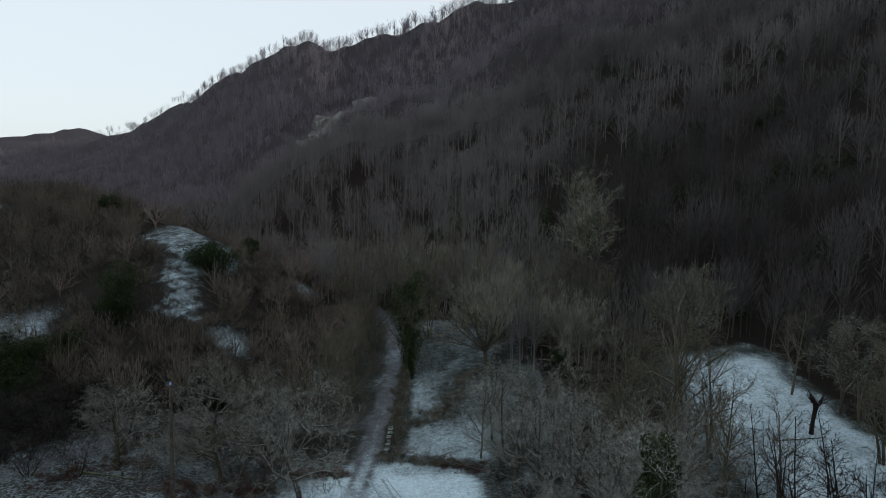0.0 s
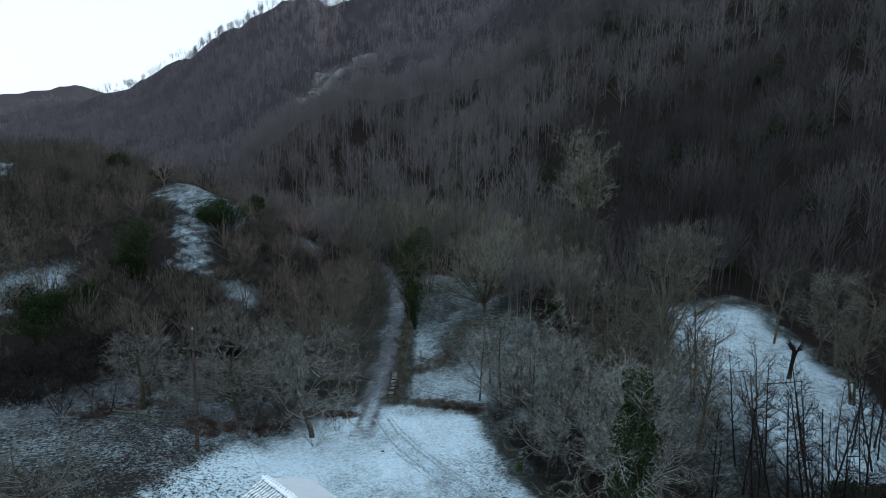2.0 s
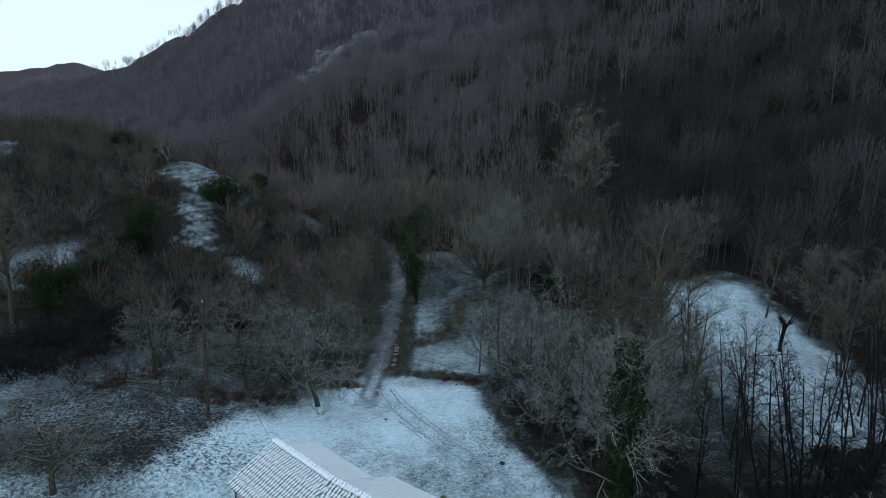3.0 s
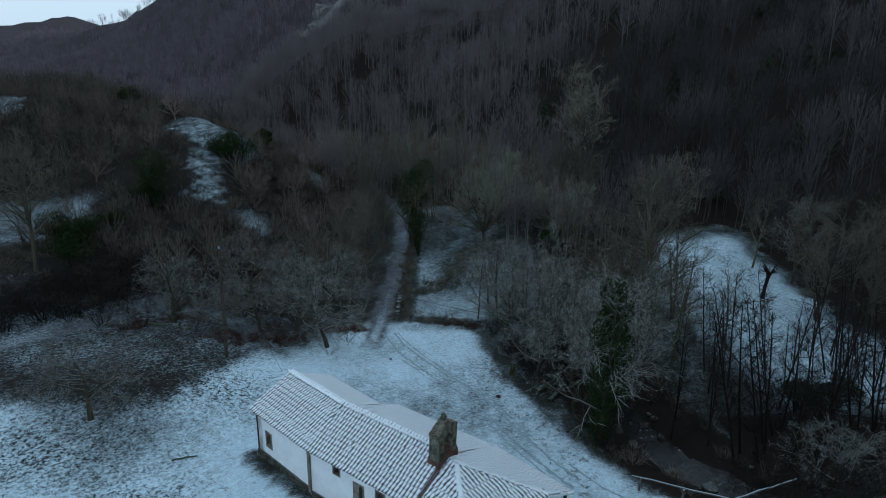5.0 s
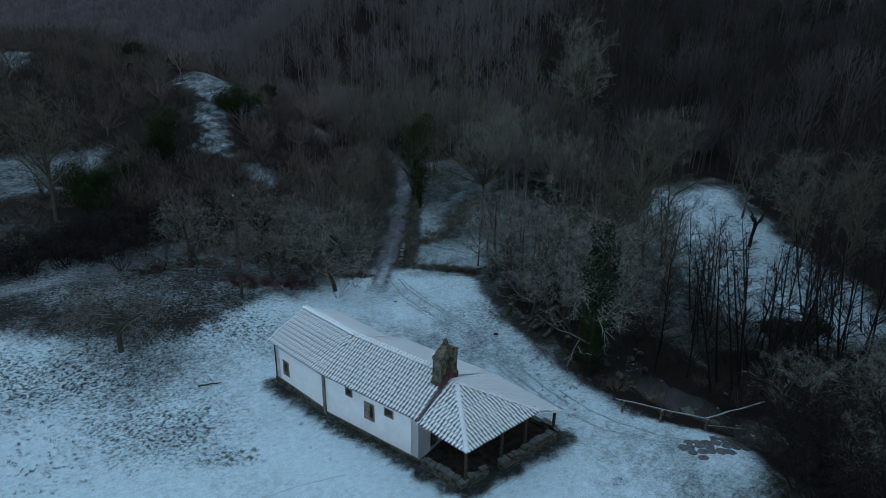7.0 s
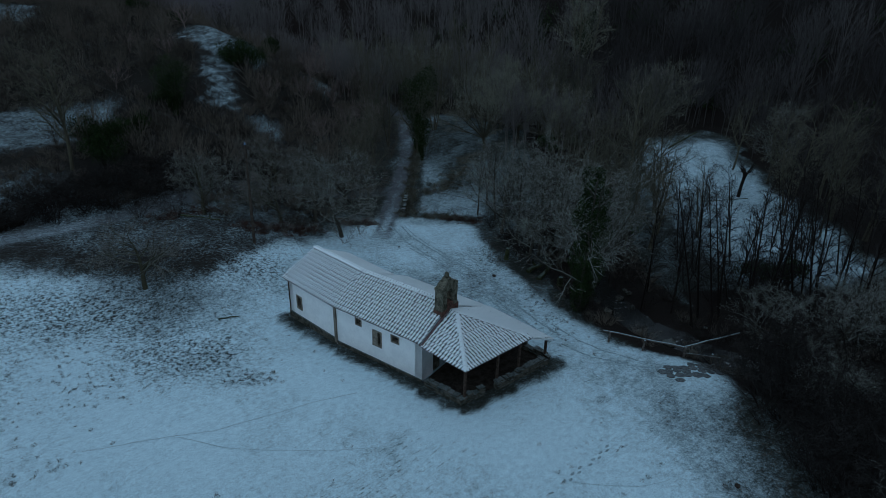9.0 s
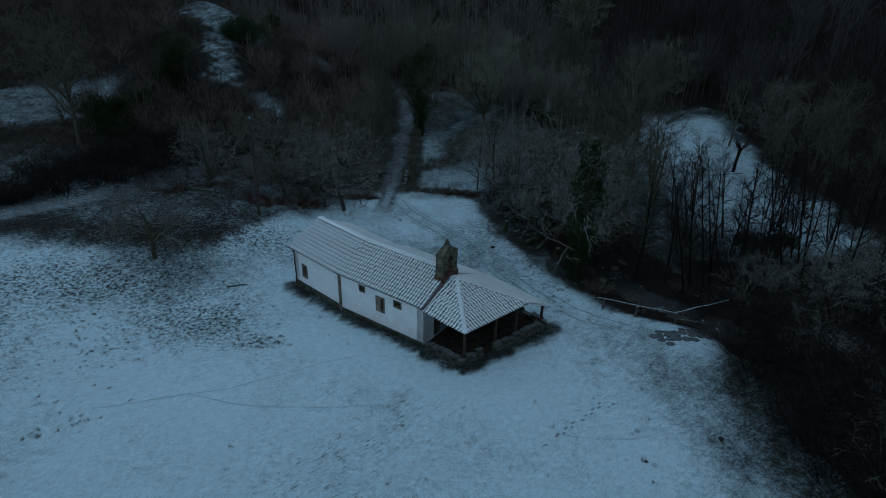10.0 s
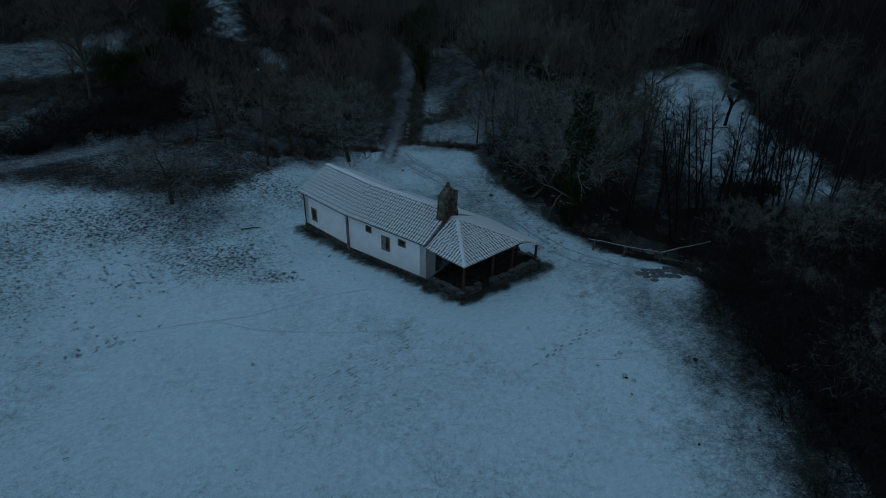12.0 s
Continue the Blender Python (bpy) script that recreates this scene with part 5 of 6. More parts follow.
def roof_face(name, pts, me, single, parent, label=""):
    """A roof slope: a boarded slab and rows of curved tiles. pts: the first two are the eave."""
    pts = [Vector(p) for p in pts]
    n = Vector()
    for p, q in zip(pts, pts[1:] + pts[:1]):
        n += p.cross(q)
    n.normalize()
    if n.z < 0:
        n.negate()
    a = pts[1] - pts[0]
    a = (a - n * a.dot(n)).normalized()
    u = n.cross(a)
    if u.z < 0:
        a.negate()
        u.negate()
    o = pts[0]
    poly = [((p - o).dot(a), (p - o).dot(u)) for p in pts]
    bm = bmesh.new()
    top = [bm.verts.new(p - n * 0.01) for p in pts]
    low = [bm.verts.new(p - n * 0.10) for p in pts]
    bm.faces.new(top), bm.faces.new(low[::-1])
    for i in range(len(pts)):
        k = (i + 1) % len(pts)
        bm.faces.new((top[i], low[i], low[k], top[k]))
    slab = part(name, bm, M_SNOWTILE if me is SNOW_TILE else M_TILE_BED, parent, label)
    s0, s1 = min(p[0] for p in poly), max(p[0] for p in poly)
    t0, t1 = min(p[1] for p in poly), max(p[1] for p in poly)
    pitch, row = 0.25, 0.36
    v, f = [], []
    mv = np.array([tuple(x.co) for x in me.vertices])
    mf = [tuple(p.vertices) for p in me.polygons]
    j = 0
    while t0 + j * row < t1:
        shift = tile_rand.uniform(-0.05, 0.05)
        for i in range(int((s1 - s0) / pitch) + 1):
            s, t = s0 + (i + 0.5) * pitch + shift, t0 - 0.06 + j * row
            if not inside(s, max(t + 0.12, t0 + 0.03), poly):
                continue
            s += tile_rand.uniform(-0.02, 0.02)
            m = Matrix((a, u, n)).transposed().to_4x4()
            m.translation = o + a * s + u * (t + tile_rand.uniform(-0.025, 0.025)) + n * tile_rand.uniform(0.0, 0.012)
            m = m @ pose(0, 0, 0, tile_rand.uniform(1.0, 4.0), tile_rand.uniform(-5, 5), tile_rand.uniform(-4, 4))
            if single:
                ob = child("tile", me, slab)
                ob.matrix_basis = m
            else:
                w = np.array(m)
                k = len(v)
                v.extend((mv @ w[:3, :3].T + w[:3, 3]).tolist())
                f.extend([tuple(k + q for q in face) for face in mf])
        j += 1
    if v:
        child("tiles", mesh_of("tiles", v, f, list(me.materials), smooth=True), slab, kind="stuff")
    return slab


def caps(a, b, parent, me=None):
    """Half-round tiles along a ridge or hip, from a (low) to b (high)."""
    a, b = Vector(a), Vector(b)
    d = (b - a).normalized()
    side = d.cross(Vector((0, 0, 1))).normalized()
    up = side.cross(d)
    for k in range(int((b - a).length / 0.40)):
        m = Matrix((side, d, up)).transposed().to_4x4()
        m.translation = a + d * (k * 0.40 - 0.04) + up * (0.03 + tile_rand.uniform(0, 0.015))
        ob = child("ridge_tile", me or CAP, parent)
        ob.matrix_basis = m @ pose(0, 0, 0, 2, tile_rand.uniform(-4, 4), tile_rand.uniform(-2, 2))


def up3(p, z):
    return Vector((p.x, p.y, z))


M_TILE_BED = plain_material("tile_bed", (0.03, 0.025, 0.024), (0.085, 0.066, 0.060), 2.5, 0.9, 0.4, 0.65, 0.55, 1.1)
OUT = 0.35
R0, R1, R2 = up3(S0 + N2 * HALF + D2 * 0.15, RIDGE - 0.05), up3(S1 + NB * HALF, RIDGE), up3(S2 + N1 * HALF - D1 * 0.28, RIDGE + 0.02)
J0, J1 = up3(S0 - N2 * OUT + D2 * 0.15, 3.16), up3(S0 + N2 * HALF + D2 * 0.15, 4.66)
H1, H2, H3 = Vector((1.55, 16.85, 2.98)), Vector((6.28, 20.9, 3.0)), Vector((8.15, 22.4, 1.98))
APEX = Vector((1.0, 21.62, 4.5))
A_N = up3(S0 + N2 * (HALF + 5.6), 2.12)
B_N = up3(S1 + N2 * (HALF + 5.6), 2.14)
roof_face("south_nave_roof", [up3(S1 - NB * OUT, EAVE), up3(S0 - N2 * OUT + D2 * 0.15, EAVE - 0.03), R0, R1], TILE, False, chapel, "frosted clay tile roof slope")
roof_face("south_choir_roof", [up3(S2 - N1 * OUT - D1 * 0.28, EAVE + 0.02), up3(S1 - NB * OUT, EAVE), R1, R2], TILE, False, chapel, "frosted clay tile roof slope")
roof_face("north_choir_roof", [up3(S1 + NB * (2 * HALF + OUT), EAVE), up3(S2 + N1 * (2 * HALF + OUT) - D1 * 0.28, EAVE), R2, R1], SNOW_TILE, False, chapel, "snow-covered clay tile roof slope")
roof_face("north_nave_roof", [A_N, B_N, R1 + Vector((0, 0, -0.02)), R0], SNOW_TILE, False, chapel, "snow-covered clay tile roof slope")
roof_face("south_porch_roof", [J0, H1, APEX, J1], TILE, True, chapel, "frosted clay tile roof slope")
roof_face("front_porch_roof", [H1, H2, APEX], TILE, True, chapel, "frosted clay tile roof slope")
roof_face("north_porch_roof", [H3, A_N - Vector((0, 0, 0.1)), J1, APEX, H2], SNOW_TILE, False, chapel, "snow-covered clay tile roof slope")
caps(H1, APEX, chapel)
caps(H2, APEX, chapel, TILE)
caps(R2, R1, chapel, TILE)
caps(R0 + (R0 - R1).normalized() * 0.0, R1, chapel, TILE)
flash = bmesh.new()
fa, fb = J0 + Vector((0, 0, 0.14)), J1 + Vector((0, 0, 0.14))
fd = D2.to_3d() * 0.16
vs = [flash.verts.new(p + o) for o in (Vector((0, 0, -0.1)), Vector((0, 0, 0.02))) for p in (fa - fd, fa + fd, fb + fd, fb - fd)]
for q in ((0, 1, 2, 3), (4, 5, 6, 7), (0, 1, 5, 4), (1, 2, 6, 5), (2, 3, 7, 6), (3, 0, 4, 7)):
    flash.faces.new([vs[i] for i in q])
part("flashing", flash, M_FLASH, chapel, "reddish strip where the porch roof meets the nave")


# ---- belfry: a single-arched stone bell gable ----
def belfry():
    c = S0 + N2 * 2.95 + D2 * -0.12
    bell = None
    jag = random.Random(3)

    def slab(outline, t0, t1, bm):
        """A plate of outline (across, up), between two depths."""
        fr = [bm.verts.new((c.x + N2.x * w + D2.x * t1, c.y + N2.y * w + D2.y * t1, z)) for w, z in outline]
        bk = [bm.verts.new((c.x + N2.x * w + D2.x * t0, c.y + N2.y * w + D2.y * t0, z)) for w, z in outline]
        bm.faces.new(fr), bm.faces.new(bk[::-1])
        for i in range(len(outline)):
            k = (i + 1) % len(outline)
            bm.faces.new((fr[k], fr[i], bk[i], bk[k]))

    arch = [(0.36 * math.cos(radians(a)), 5.90 + 0.36 * math.sin(radians(a))) for a in range(90, -1, -18)]
    right = [(0.0, 6.92)] + [(0.24, 6.90), (0.50, 6.78), (0.76, 6.58), (0.96, 6.54), (0.98, 6.36), (0.91, 6.33), (0.91, 5.0), (0.97, 4.96), (0.97, 3.9), (0.36, 3.9)] + arch[::-1]
    left = [(-w, z) for w, z in right]
    bm = bmesh.new()
    slab(right, -0.33, 0.33, bm)
    slab(left, -0.33, 0.33, bm)
    bmesh.ops.remove_doubles(bm, verts=bm.verts, dist=0.002)
    bmesh.ops.subdivide_edges(bm, edges=[e for e in bm.edges if e.calc_length() > 0.3], cuts=2, use_grid_fill=True)
    for v in bm.verts:
        v.co += Vector((jag.uniform(-1, 1), jag.uniform(-1, 1), jag.uniform(-1, 1))) * 0.018
    bell = part("belfry", bm, M_STONE, chapel, "weathered stone bell gable with one arch, spotted with lichen")
    bm = bmesh.new()
    slab([(-0.24, 6.86), (0.24, 6.86), (0.20, 7.08), (-0.20, 7.08)], -0.24, 0.24, bm)
    part("pedestal", bm, M_STONE, bell)
    bm = bmesh.new()
    bmesh.ops.create_icosphere(bm, subdivisions=2, radius=0.19)
    for v in bm.verts:
        v.co = Vector((v.co.x * 0.9, v.co.y * 0.9, v.co.z * 1.25)) * (1 + jag.uniform(-0.08, 0.08)) + Vector((c.x, c.y, 7.27))
    part("finial", bm, M_STONE, bell)
    bm = bmesh.new()
    slab([(-1.01, 4.02), (1.01, 4.02), (1.01, 4.80), (0.36, 4.80), (0.36, 5.14), (-0.36, 5.14), (-0.36, 4.80), (-1.01, 4.80)], -0.38, 0.38, bm)
    part("belfry_foot", bm, M_BRICK, bell, "old red brick foot of the bell gable")
    bm = bmesh.new()
    # guessed bronze bell hung in the arch, enlarged to stand for its shade
    prof = [(0.03, 0.0), (0.15, -0.04), (0.19, -0.24), (0.23, -0.42), (0.31, -0.54)]
    rings = [[bm.verts.new((c.x + 0.06 + r * math.cos(i * math.tau / 12), c.y - 0.05 + r * math.sin(i * math.tau / 12), 6.14 + z)) for i in range(12)] for r, z in prof]
    for p, q in zip(rings, rings[1:]):
        for i in range(12):
            bm.faces.new((p[i], p[(i + 1) % 12], q[(i + 1) % 12], q[i]))
    bm.faces.new(rings[0])
    part("bell", bm, plain_material("dark_bronze", (0.05, 0.045, 0.03), (0.12, 0.10, 0.07), 6.0, 0.5, 0.1, metal=0.8), bell, "guessed dark bell standing for the arch's shade")


belfry()

# ---- porch: posts, beams, low walls, floor ----
POSTS = [(1.55, 17.55, 3.05), (3.85, 19.4, 3.05), (5.5, 20.8, 3.0), (7.65, 22.45, 2.1), (6.3, 24.0, 2.1), (4.4, 25.8, 2.1)]
for x, y, z in POSTS:
    bm = bmesh.new()
    bmesh.ops.create_cube(bm, size=1.0)
    bmesh.ops.transform(bm, matrix=pose(x, y, (z - 0.5) / 2, 0, 0, 40) @ Matrix.Diagonal((0.17, 0.17, z + 0.5, 1)), verts=bm.verts)
    bmesh.ops.bevel(bm, geom=bm.edges, offset=0.02, segments=1, affect="EDGES")
    part("post", bm, M_BEAM, chapel, "dark timber porch post")


def beam(a, b, w, h, name="beam"):
    a, b = Vector(a), Vector(b)
    d = (b - a).normalized()
    s = d.cross(Vector((0, 0, 1))).normalized() * w / 2
    bm = bmesh.new()
    v = [bm.verts.new(p + q + Vector((0, 0, z))) for p in (a, b) for q, z in ((-s, 0), (s, 0), (s, -h), (-s, -h))]
    for q in ((0, 1, 2, 3), (4, 5, 6, 7), (0, 1, 5, 4), (1, 2, 6, 5), (2, 3, 7, 6), (3, 0, 4, 7)):
        bm.faces.new([v[i] for i in q])
    return part(name, bm, M_BEAM, chapel, "dark timber beam")


beam((-1.2, 19.75, 3.08), (1.6, 17.5, 3.05), 0.18, 0.2)
beam((1.4, 17.35, 3.12), (6.1, 21.3, 3.12), 0.18, 0.2)
beam((5.9, 21.05, 3.0), (7.95, 22.65, 2.05), 0.16, 0.18)
beam((7.75, 22.35, 2.08), (4.0, 26.0, 2.08), 0.16, 0.18)


def rubble(name, a, b, thick, high, parent, seed, ground_z=0.0):
    """A low dry wall of uneven stones, each one its own block."""
    r = random.Random(seed)
    a, b = Vector(a), Vector(b)
    d = (b - a).normalized()
    n = Vector((-d.y, d.x))
    long = (b - a).length
    core = prism([(a + n * thick * 0.35).to_tuple(), (b + n * thick * 0.35).to_tuple(), (b - n * thick * 0.35).to_tuple(), (a - n * thick * 0.35).to_tuple()], ground_z - 0.5, ground_z + high - 0.3)
    base = part(name, core, M_LOWWALL, parent, "low mossy rubble wall with a frosted top")
    z = -0.1
    while z < high - 0.05:
        h, s = r.uniform(0.14, 0.24), 0.0
        h = min(h, high - z)
        while s < long:
            l = min(r.uniform(0.22, 0.5), long - s)
            if l < 0.08:
                break
            t = thick / 2 * r.uniform(0.88, 1.12)
            if z + h > high - 0.16 and r.random() < 0.3:
                s += l
                continue
            p, q = a + d * (s + 0.01), a + d * (s + l - 0.01)
            bm = prism([(p + n * t).to_tuple(), (q + n * t * r.uniform(0.95, 1.05)).to_tuple(), (q - n * t).to_tuple(), (p - n * t * r.uniform(0.95, 1.05)).to_tuple()], z + 0.01, z + h - 0.008)
            for v in bm.verts:
                v.co += Vector((r.uniform(-1, 1), r.uniform(-1, 1), r.uniform(-1, 1))) * 0.035
            for v in bm.verts:
                v.co.z += ground_z
            part("stone", bm, M_LOWWALL, base)
            s += l
        z += h


gate_wall = thing("stone_wall", (0, 0, 0), "tumbled dry stone wall beside the track", "wall")
for k, (a, b, s) in enumerate((((-5.35, 58.7), (-5.3, 60.6), 11), ((-5.3, 61.2), (-5.35, 64.8), 12))):
    za = height(*a)
    rubble("wall_length", a, b, 0.5, 0.75, gate_wall, s, za)
rubble("porch_low_wall", (-1.1, 19.3), (1.25, 17.45), 0.45, 0.62, chapel, 1)
rubble("porch_low_wall", (1.2, 17.25), (2.9, 18.55), 0.45, 0.66, chapel, 2)
rubble("porch_low_wall", (3.75, 19.05), (7.9, 22.4), 0.45, 0.68, chapel, 3)
rubble("porch_low_wall", (7.85, 22.7), (4.6, 25.8), 0.45, 0.6, chapel, 4)
# floor coloured dark for the shade under the porch roof
part("porch_floor", prism([(-1.3, 19.6), (1.4, 17.4), (7.9, 22.5), (4.3, 26.0), (3.0, 25.9)], -0.4, 0.06), M_SHADED_FLOOR, chapel, "porch floor, darkened for the shade under its roof")


# ---- stream, fence, paved ford ----
def ribbon(name, line, width, lift, mat, label, category, kind="structure", wobble=0.0, follow=True, spacing=0.4):
    """A strip that lies on the ground along a line."""
    pts = [Vector(p) for p in line]
    r = random.Random(len(name) + int(abs(pts[0].x) * 10))
    out = []
    for p, q in zip(pts, pts[1:]):
        n = max(1, int((q - p).length / spacing))
        out += [p.lerp(q, k / n) for k in range(n)]
    out.append(pts[-1])
    v, f = [], []
    for i, p in enumerate(out):
        d = (out[min(i + 1, len(out) - 1)] - out[max(i - 1, 0)]).normalized()
        n = Vector((-d.y, d.x)) * width / 2
        for k in (-1, 1):
            e = p + n * k * (1 + r.uniform(-wobble, wobble))
            z = height(e.x, e.y) if follow else height(p.x, p.y)
            v.append((e.x, e.y, z + lift))
    f = [(2 * i, 2 * i + 1, 2 * i + 3, 2 * i + 2) for i in range(len(out) - 1)]
    return tagged(new(name, mesh_of(name, v, f, mat, smooth=True)), label, category, kind=kind)


ribbon("water", STREAM[:6], 4.6, 0.45, M_WATER, "dark stream with small white rapids", "water", wobble=0.15, follow=False)


def boulder(bm, r, x, y, z, s):
    start = len(bm.verts)
    made = bmesh.ops.create_icosphere(bm, subdivisions=1, radius=s)["verts"]
    k = Vector((r.uniform(0.8, 1.4), r.uniform(0.8, 1.4), r.uniform(0.45, 0.8)))
    for v in made:
        v.co = Vector((v.co.x * k.x, v.co.y * k.y, v.co.z * k.z)) * r.uniform(0.85, 1.15) + Vector((x, y, z))


rb = random.Random(77)
for n in range(60):
    k = rb.uniform(1.2, 5.6)
    i = int(k)
    p = Vector(STREAM[i]).lerp(Vector(STREAM[i + 1]), k - i)
    x, y = p.x + rb.uniform(-2.6, 2.6), p.y + rb.uniform(-2.0, 2.0)
    bm = bmesh.new()
    boulder(bm, rb, 0, 0, 0.12, rb.uniform(0.15, 0.5))
    me = bpy.data.meshes.new("boulder")
    bm.to_mesh(me)
    bm.free()
    me.materials.append(M_LOWWALL)
    ob = tagged(new("boulder", me), "rounded mossy boulder in the stream bed", "boulder", "boulders in the stream")
    ob.location = (x, y, height(x, y) + 0.2)

fence = thing("fence", (0, 0, 0), "rustic fence of frosted round rails above the stream", "fence")
FENCE = [(13.2, 25.4), (15.6, 24.3), (18.5, 23.5), (21.2, 24.5), (23.4, 25.4)]
for i, (x, y) in enumerate(FENCE[:4]):
    part("post", rod((x, y, height(x, y) - 0.4), (x + 0.04, y, height(x, y) + 0.98), 0.09, 0.08, 8), M_RAIL, fence)
tops = [Vector((x, y, height(x, y) + 0.95)) for x, y in FENCE]
tops[4].z = tops[2].z + 0.2
part("rail", rod(tops[0] + Vector((-0.5, 0.2, 0)), tops[2] + Vector((0.1, 0, 0)), 0.06, 0.07, 8, wobble=0.03, steps=5), M_RAIL, fence)
part("rail", rod(tops[2] + Vector((-0.1, 0, 0.06)), tops[4], 0.07, 0.06, 8, wobble=0.03, steps=5), M_RAIL, fence)
part("rail", rod(tops[2] + Vector((0.1, 0, -0.5)), tops[3] + Vector((0.9, 0.2, -0.45)), 0.05, 0.05, 8, wobble=0.03, steps=4), M_RAIL, fence)
part("brace", rod(tops[3] + Vector((-0.8, 0, -0.1)), tops[3] + Vector((0.1, 0.1, -0.95)), 0.04, 0.04, 6), M_RAIL, fence)

# irregular flat stones of the ford
paving = thing("stone_paving", (0, 0, 0), "patch of irregular brown paving stones with snowy joints", "paving")
rp = random.Random(9)
M_PAVE = plain_material("paving_stone", (0.028, 0.027, 0.026), (0.095, 0.090, 0.086), 3.0, 0.85, 0.5, 0.40, 0.85, 1.35)
PLAN = [(15.6, 21.6), (18.6, 23.0), (23.2, 24.2), (22.2, 21.9), (17.3, 20.3)]
y = 20.0
while y < 24.4:
    x = 15.2 + rp.uniform(0, 0.5)
    while x < 23.5:
        cx, cy = x + rp.uniform(-0.08, 0.08), y + rp.uniform(-0.12, 0.12)
        if inside(cx, cy, PLAN) and rp.random() < 0.93:
            k = rp.randint(5, 7)
            o = rp.uniform(0, 6)
            s = rp.uniform(0.27, 0.35)
            ring = [(cx + s * rp.uniform(0.85, 1.15) * math.cos(o + i * math.tau / k) * 1.15, cy + s * rp.uniform(0.85, 1.15) * math.sin(o + i * math.tau / k)) for i in range(k)]
            zs = [height(a, b) for a, b in ring]
            part("stone", prism(ring, [q - 0.15 for q in zs], [q + rp.uniform(0.03, 0.06) for q in zs]), M_PAVE, paving)
        x += 0.62
    y += 0.52

# ---- pole and wires ----
pole = thing("utility_pole", (-19.9, 42.6, height(-19.9, 42.6)), "weathered wooden utility pole with a blue insulator", "utility pole")
POLE_TOP = 10.6 - pole.location.z
part("shaft", rod((0, 0, -0.5), (0.25, 0, POLE_TOP), 0.17, 0.11, 10, steps=6), M_POLE, pole)
part("insulator", rod((0.25, 0, POLE_TOP), (0.25, 0, POLE_TOP + 0.22), 0.09, 0.07, 8), plain_material("blue_glass_cap", (0.10, 0.16, 0.30), (0.25, 0.35, 0.5), 5, 0.3, 0.1), pole)
part("crossarm", rod((-0.3, 0, POLE_TOP - 0.3), (0.8, 0, POLE_TOP - 0.3), 0.05, 0.05, 6), M_POLE, pole)


def cable(a, b, sag, radius):
    a, b = Vector(a), Vector(b)
    pts = []
    for k in range(25):
        f = k / 24
        p = a.lerp(b, f)
        p.z -= sag * 4 * f * (1 - f)
        pts.append(p)
    w = Wood(1)
    w.tube(pts, [radius] * 25, 5)
    me = tri_mesh("cable", np.array([tuple(v) for v in w.v]), np.array(w.f), [M_CABLE])
    return tagged(new("cable", me), "thin pale overhead cable strung from the wooden pole", "cable", "overhead cables")


cable((-19.65, 42.6, 10.6), (16, 33.5, 6.3), 0.5, 0.018)
cable((-19.65, 42.6, 10.6), (-52, 64, 16.0), 0.6, 0.010)
cable((-19.65, 42.6, 10.2), (-14.5, 41.5, height(-14.5, 41.5)), 0.0, 0.015)

# ---- marks in the snow ----
RUT_A = [(9.6, 26.5), (8.2, 28.5), (6.6, 31.7), (5.2, 35.2), (4.0, 38.2), (2.4, 40.6), (0.2, 43.3), (-2.2, 47.2), (-4.2, 51.0), (-5.3, 53.5)]
RUT_B = [(9.0, 25.6), (7.6, 27.6), (5.6, 31.0), (4.2, 34.5), (3.0, 37.4), (1.4, 39.8), (-0.8, 42.5), (-3.3, 46.4), (-5.6, 51.0), (-6.6, 53.5)]
for line in (RUT_A, RUT_B):
    ribbon("tyre_track", line, 0.24, 0.018, M_TRACK, "dark wheel rut worn through the thin snow", "track", wobble=0.9, spacing=0.2)
for off, line in ((0.45, RUT_A[2:]), (-0.5, RUT_B[:8]), (0.35, [(17.5, 21.9), (14.5, 22.6), (12.2, 23.9), (10.4, 25.8), (8.8, 28.2)]), (-0.6, [(17.5, 21.9), (14.5, 22.4), (12.0, 23.5), (10.0, 25.4)])):
    ribbon("tyre_track", [(x + off, y + 0.4 * off) for x, y in line], 0.13, 0.018, M_TRACK, "faint broken wheel rut in the thin snow", "track", wobble=0.9, spacing=0.2)
ribbon("tyre_track", [(-5.8, 18.3), (-8.8, 17.1), (-11.6, 15.6), (-14.2, 14.2), (-17.6, 13.4), (-21.4, 12.3)], 0.07, 0.018, M_FAINT, "thin wheel line across the snow", "track", wobble=0.6, spacing=0.25)
ribbon("tyre_track", [(-3.3, 13.2), (-6.5, 12.8), (-10.1, 12.7), (-13.0, 12.8), (-16.2, 13.6)], 0.06, 0.018, M_FAINT, "thin wheel line across the snow", "track", wobble=0.6, spacing=0.25)
ribbon("tyre_track", [(14.8, 12.2), (14.2, 11.5), (12.9, 10.8), (11.4, 10.4), (9.8, 10.4), (7.5, 10.6)], 0.05, 0.018, M_FAINT, "thin wheel line across the snow", "track", wobble=0.6, spacing=0.25)
for cx, cy, rad in ((0.9, 3.2, 1.35), (3.3, 4.9, 1.2), (3.35, 4.9, 0.8)):
    ribbon("tyre_track", [(cx + rad * math.cos(a * math.tau / 40), cy + rad * 0.95 * math.sin(a * math.tau / 40)) for a in range(41)], 0.035, 0.018, M_FAINT, "ring-shaped wheel line turned in the snow", "track", wobble=0.6, spacing=0.15)

# ---- stumps, logs, molehills, footprints ----
M_MOSS = plain_material("mossy_log", (0.024, 0.030, 0.012), (0.075, 0.080, 0.040), 2.5, 0.95, 0.7, 0.3, 0.8, 1.2)
rl = random.Random(31)


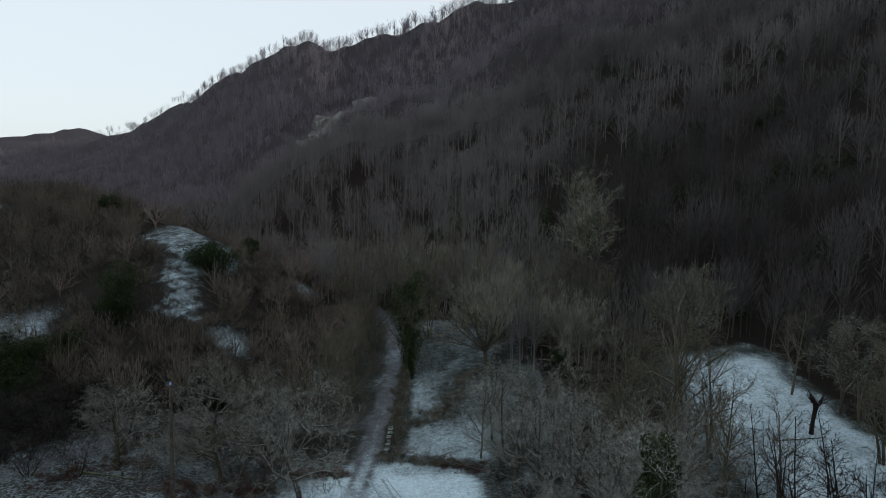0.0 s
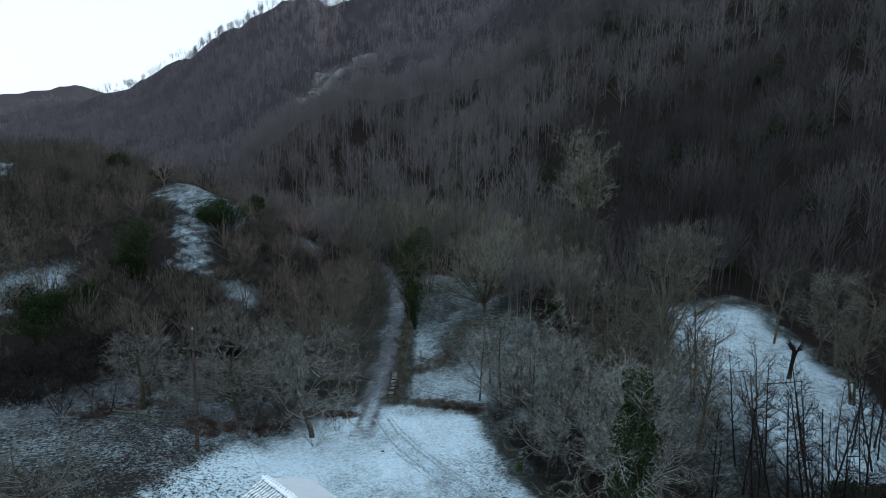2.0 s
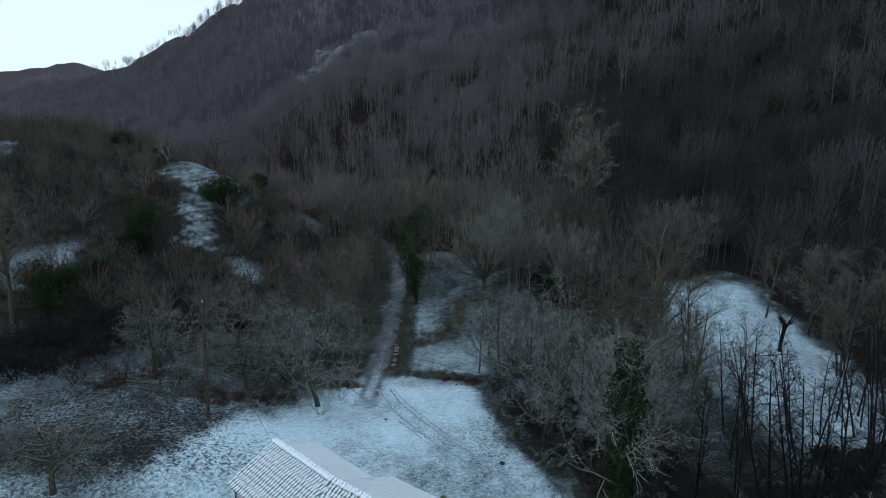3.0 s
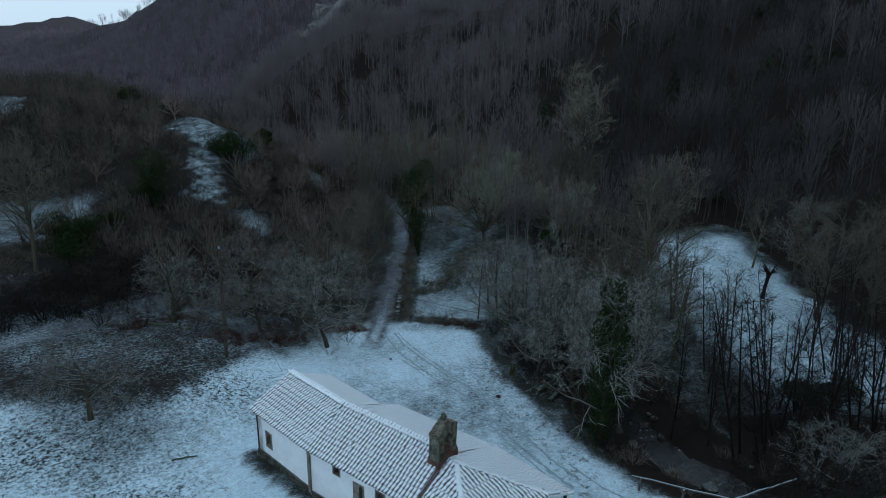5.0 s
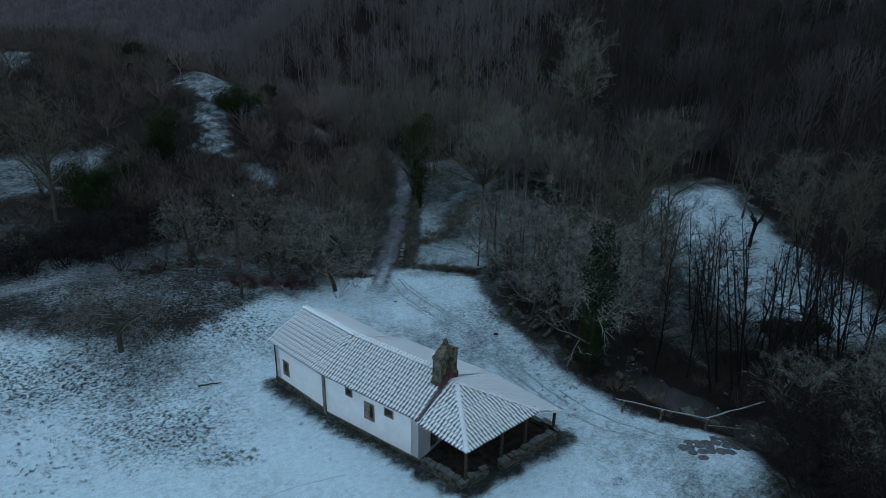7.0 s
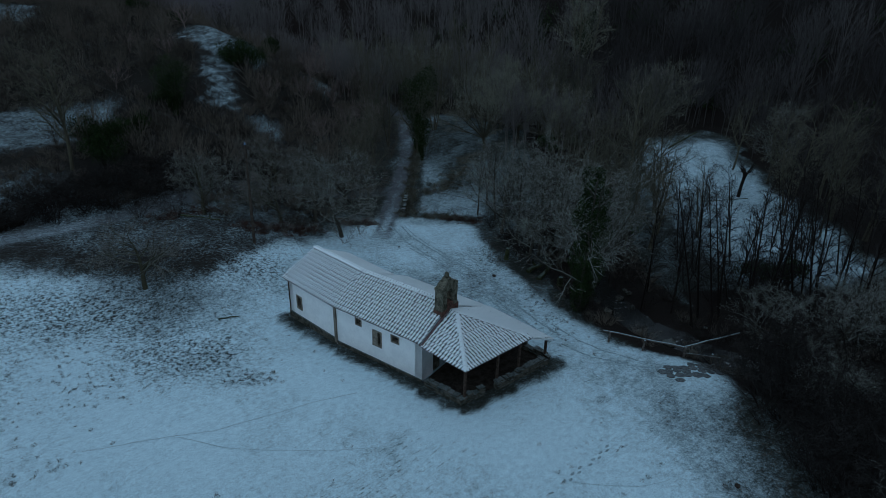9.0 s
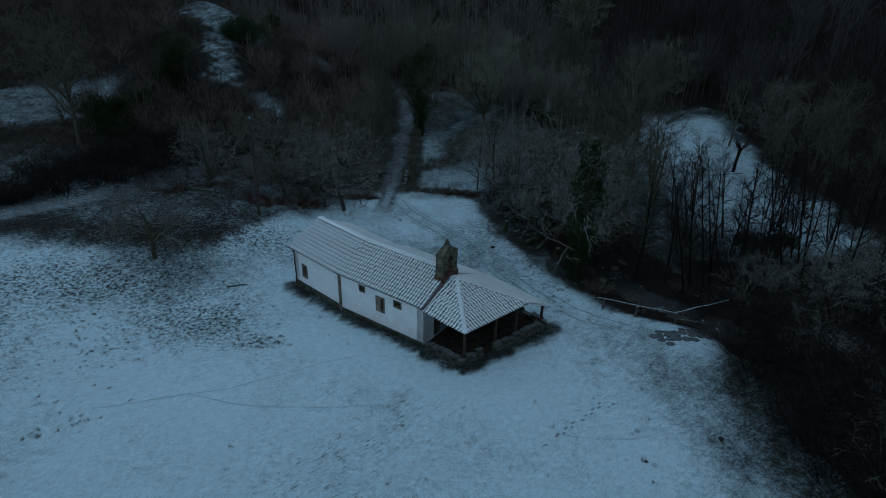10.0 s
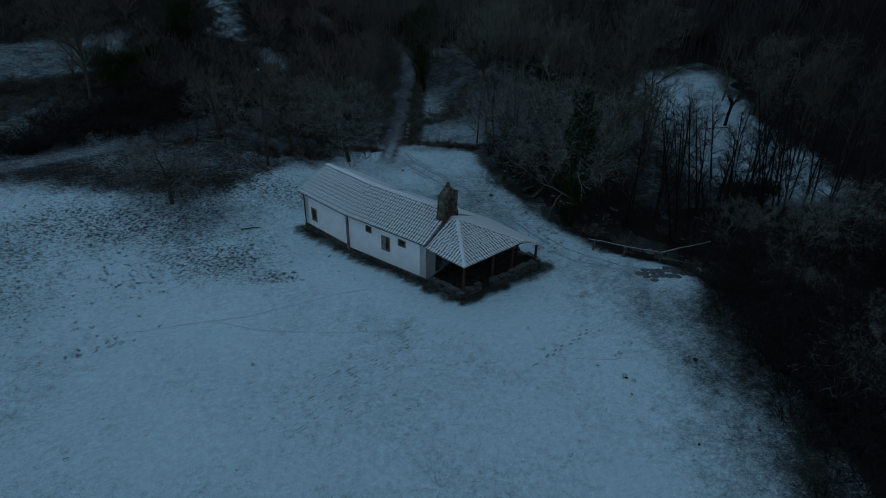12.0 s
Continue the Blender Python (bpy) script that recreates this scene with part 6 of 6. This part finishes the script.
def log(a, b, r0, r1, lift_a, lift_b, label):
    pa, pb = (*a, height(*a) + lift_a), (*b, height(*b) + lift_b)
    ob = thing("fallen_log", (0, 0, 0), label, "log", "fallen logs")
    part("trunk", rod(pa, pb, r0, r1, 8, wobble=0.08, steps=5), M_MOSS, ob)
    v = Vector(pb) - Vector(pa)
    for k in range(2):
        q = Vector(pa) + v * rl.uniform(0.4, 0.8)
        part("branch_stub", rod(q, q + Vector((rl.uniform(-0.5, 0.5), rl.uniform(-0.5, 0.5), rl.uniform(0.3, 0.8))), r1 * 0.6, r1 * 0.3, 6), M_MOSS, ob)


log((8.6, 39.6), (10.6, 41.2), 0.26, 0.16, 0.15, 0.9, "mossy leaning log on the yard's bank")
log((9.4, 37.8), (11.0, 39.8), 0.24, 0.15, 0.1, 1.0, "mossy leaning log on the yard's bank")
log((33.0, 72.5), (37.8, 75.2), 0.16, 0.08, 0.2, 0.9, "bare fallen trunk at the meadow's far edge")
log((27.0, 57.5), (38.0, 56.5), 0.07, 0.05, 0.35, 0.4, "long pole lying across the snowy meadow")
log((-29.5, 47.6), (-25.0, 47.2), 0.16, 0.10, 0.12, 0.15, "mossy log lying on the bank")
log((-18.5, 27.5), (-16.9, 28.0), 0.06, 0.04, 0.04, 0.05, "thin branch lying in the snow")
for x, y, h, r in ((6.7, 43.0, 1.3, 0.26), (11.2, 36.4, 0.9, 0.3)):
    ob = thing("tree_stump", (x, y, height(x, y)), "dark broken tree stump at the yard's edge", "stump", "tree stumps")
    part("trunk", rod((0, 0, -0.3), (0.1, 0, h), r, r * 0.8, 9, wobble=0.05, steps=3), M_MOSS, ob)
    part("root", rod((0, 0, 0.15), (0.5, -0.35, -0.1), r * 0.5, r * 0.3, 6), M_MOSS, ob)
M_MOLE = plain_material("dug_earth", (0.02, 0.017, 0.014), (0.07, 0.058, 0.048), 6.0, 0.95, 0.8)
for x, y, s in ((17.0, 10.6, 0.15), (11.9, 8.7, 0.11), (5.1, 38.7, 0.30), (20.3, 9.4, 0.12), (14.6, 3.2, 0.10), (-5.0, 46.5, 0.14), (18.6, 4.4, 0.10)):
    bm = bmesh.new()
    boulder(bm, rl, 0, 0, 0, s)
    me = bpy.data.meshes.new("molehill")
    bm.to_mesh(me)
    bm.free()
    me.materials.append(M_MOLE)
    ob = tagged(new("molehill", me), "small dark molehill in the frosted grass", "molehill", "molehills")
    ob.location = (x, y, height(x, y) + 0.02)


def footprints(line, stride):
    """A broken row of oval prints pressed through the thin snow."""
    v, f = [], []
    for (ax, ay), (bx, by) in zip(line, line[1:]):
        d = Vector((bx - ax, by - ay))
        n = int(d.length / stride)
        d.normalize()
        s = Vector((-d.y, d.x))
        for k in range(n):
            if rl.random() < 0.15:
                continue
            c = Vector((ax, ay)) + d * (k * stride + rl.uniform(-0.08, 0.08)) + s * (0.1 if k % 2 else -0.1)
            m = len(v)
            for i in range(8):
                a = i * math.tau / 8
                e = c + d * math.cos(a) * 0.19 + s * math.sin(a) * 0.08
                v.append((e.x, e.y, height(e.x, e.y) + 0.02))
            f.append(tuple(range(m, m + 8)))
    return v, f


fv, ff = footprints([(10.4, 13.6), (9.2, 12.4), (8.3, 11.7), (6.6, 10.0), (5.6, 9.6)], 0.42)
tagged(new("footprints", mesh_of("footprints", fv, ff, M_TRACK)), "short row of dark footprints across the snow", "footprints", kind="stuff")
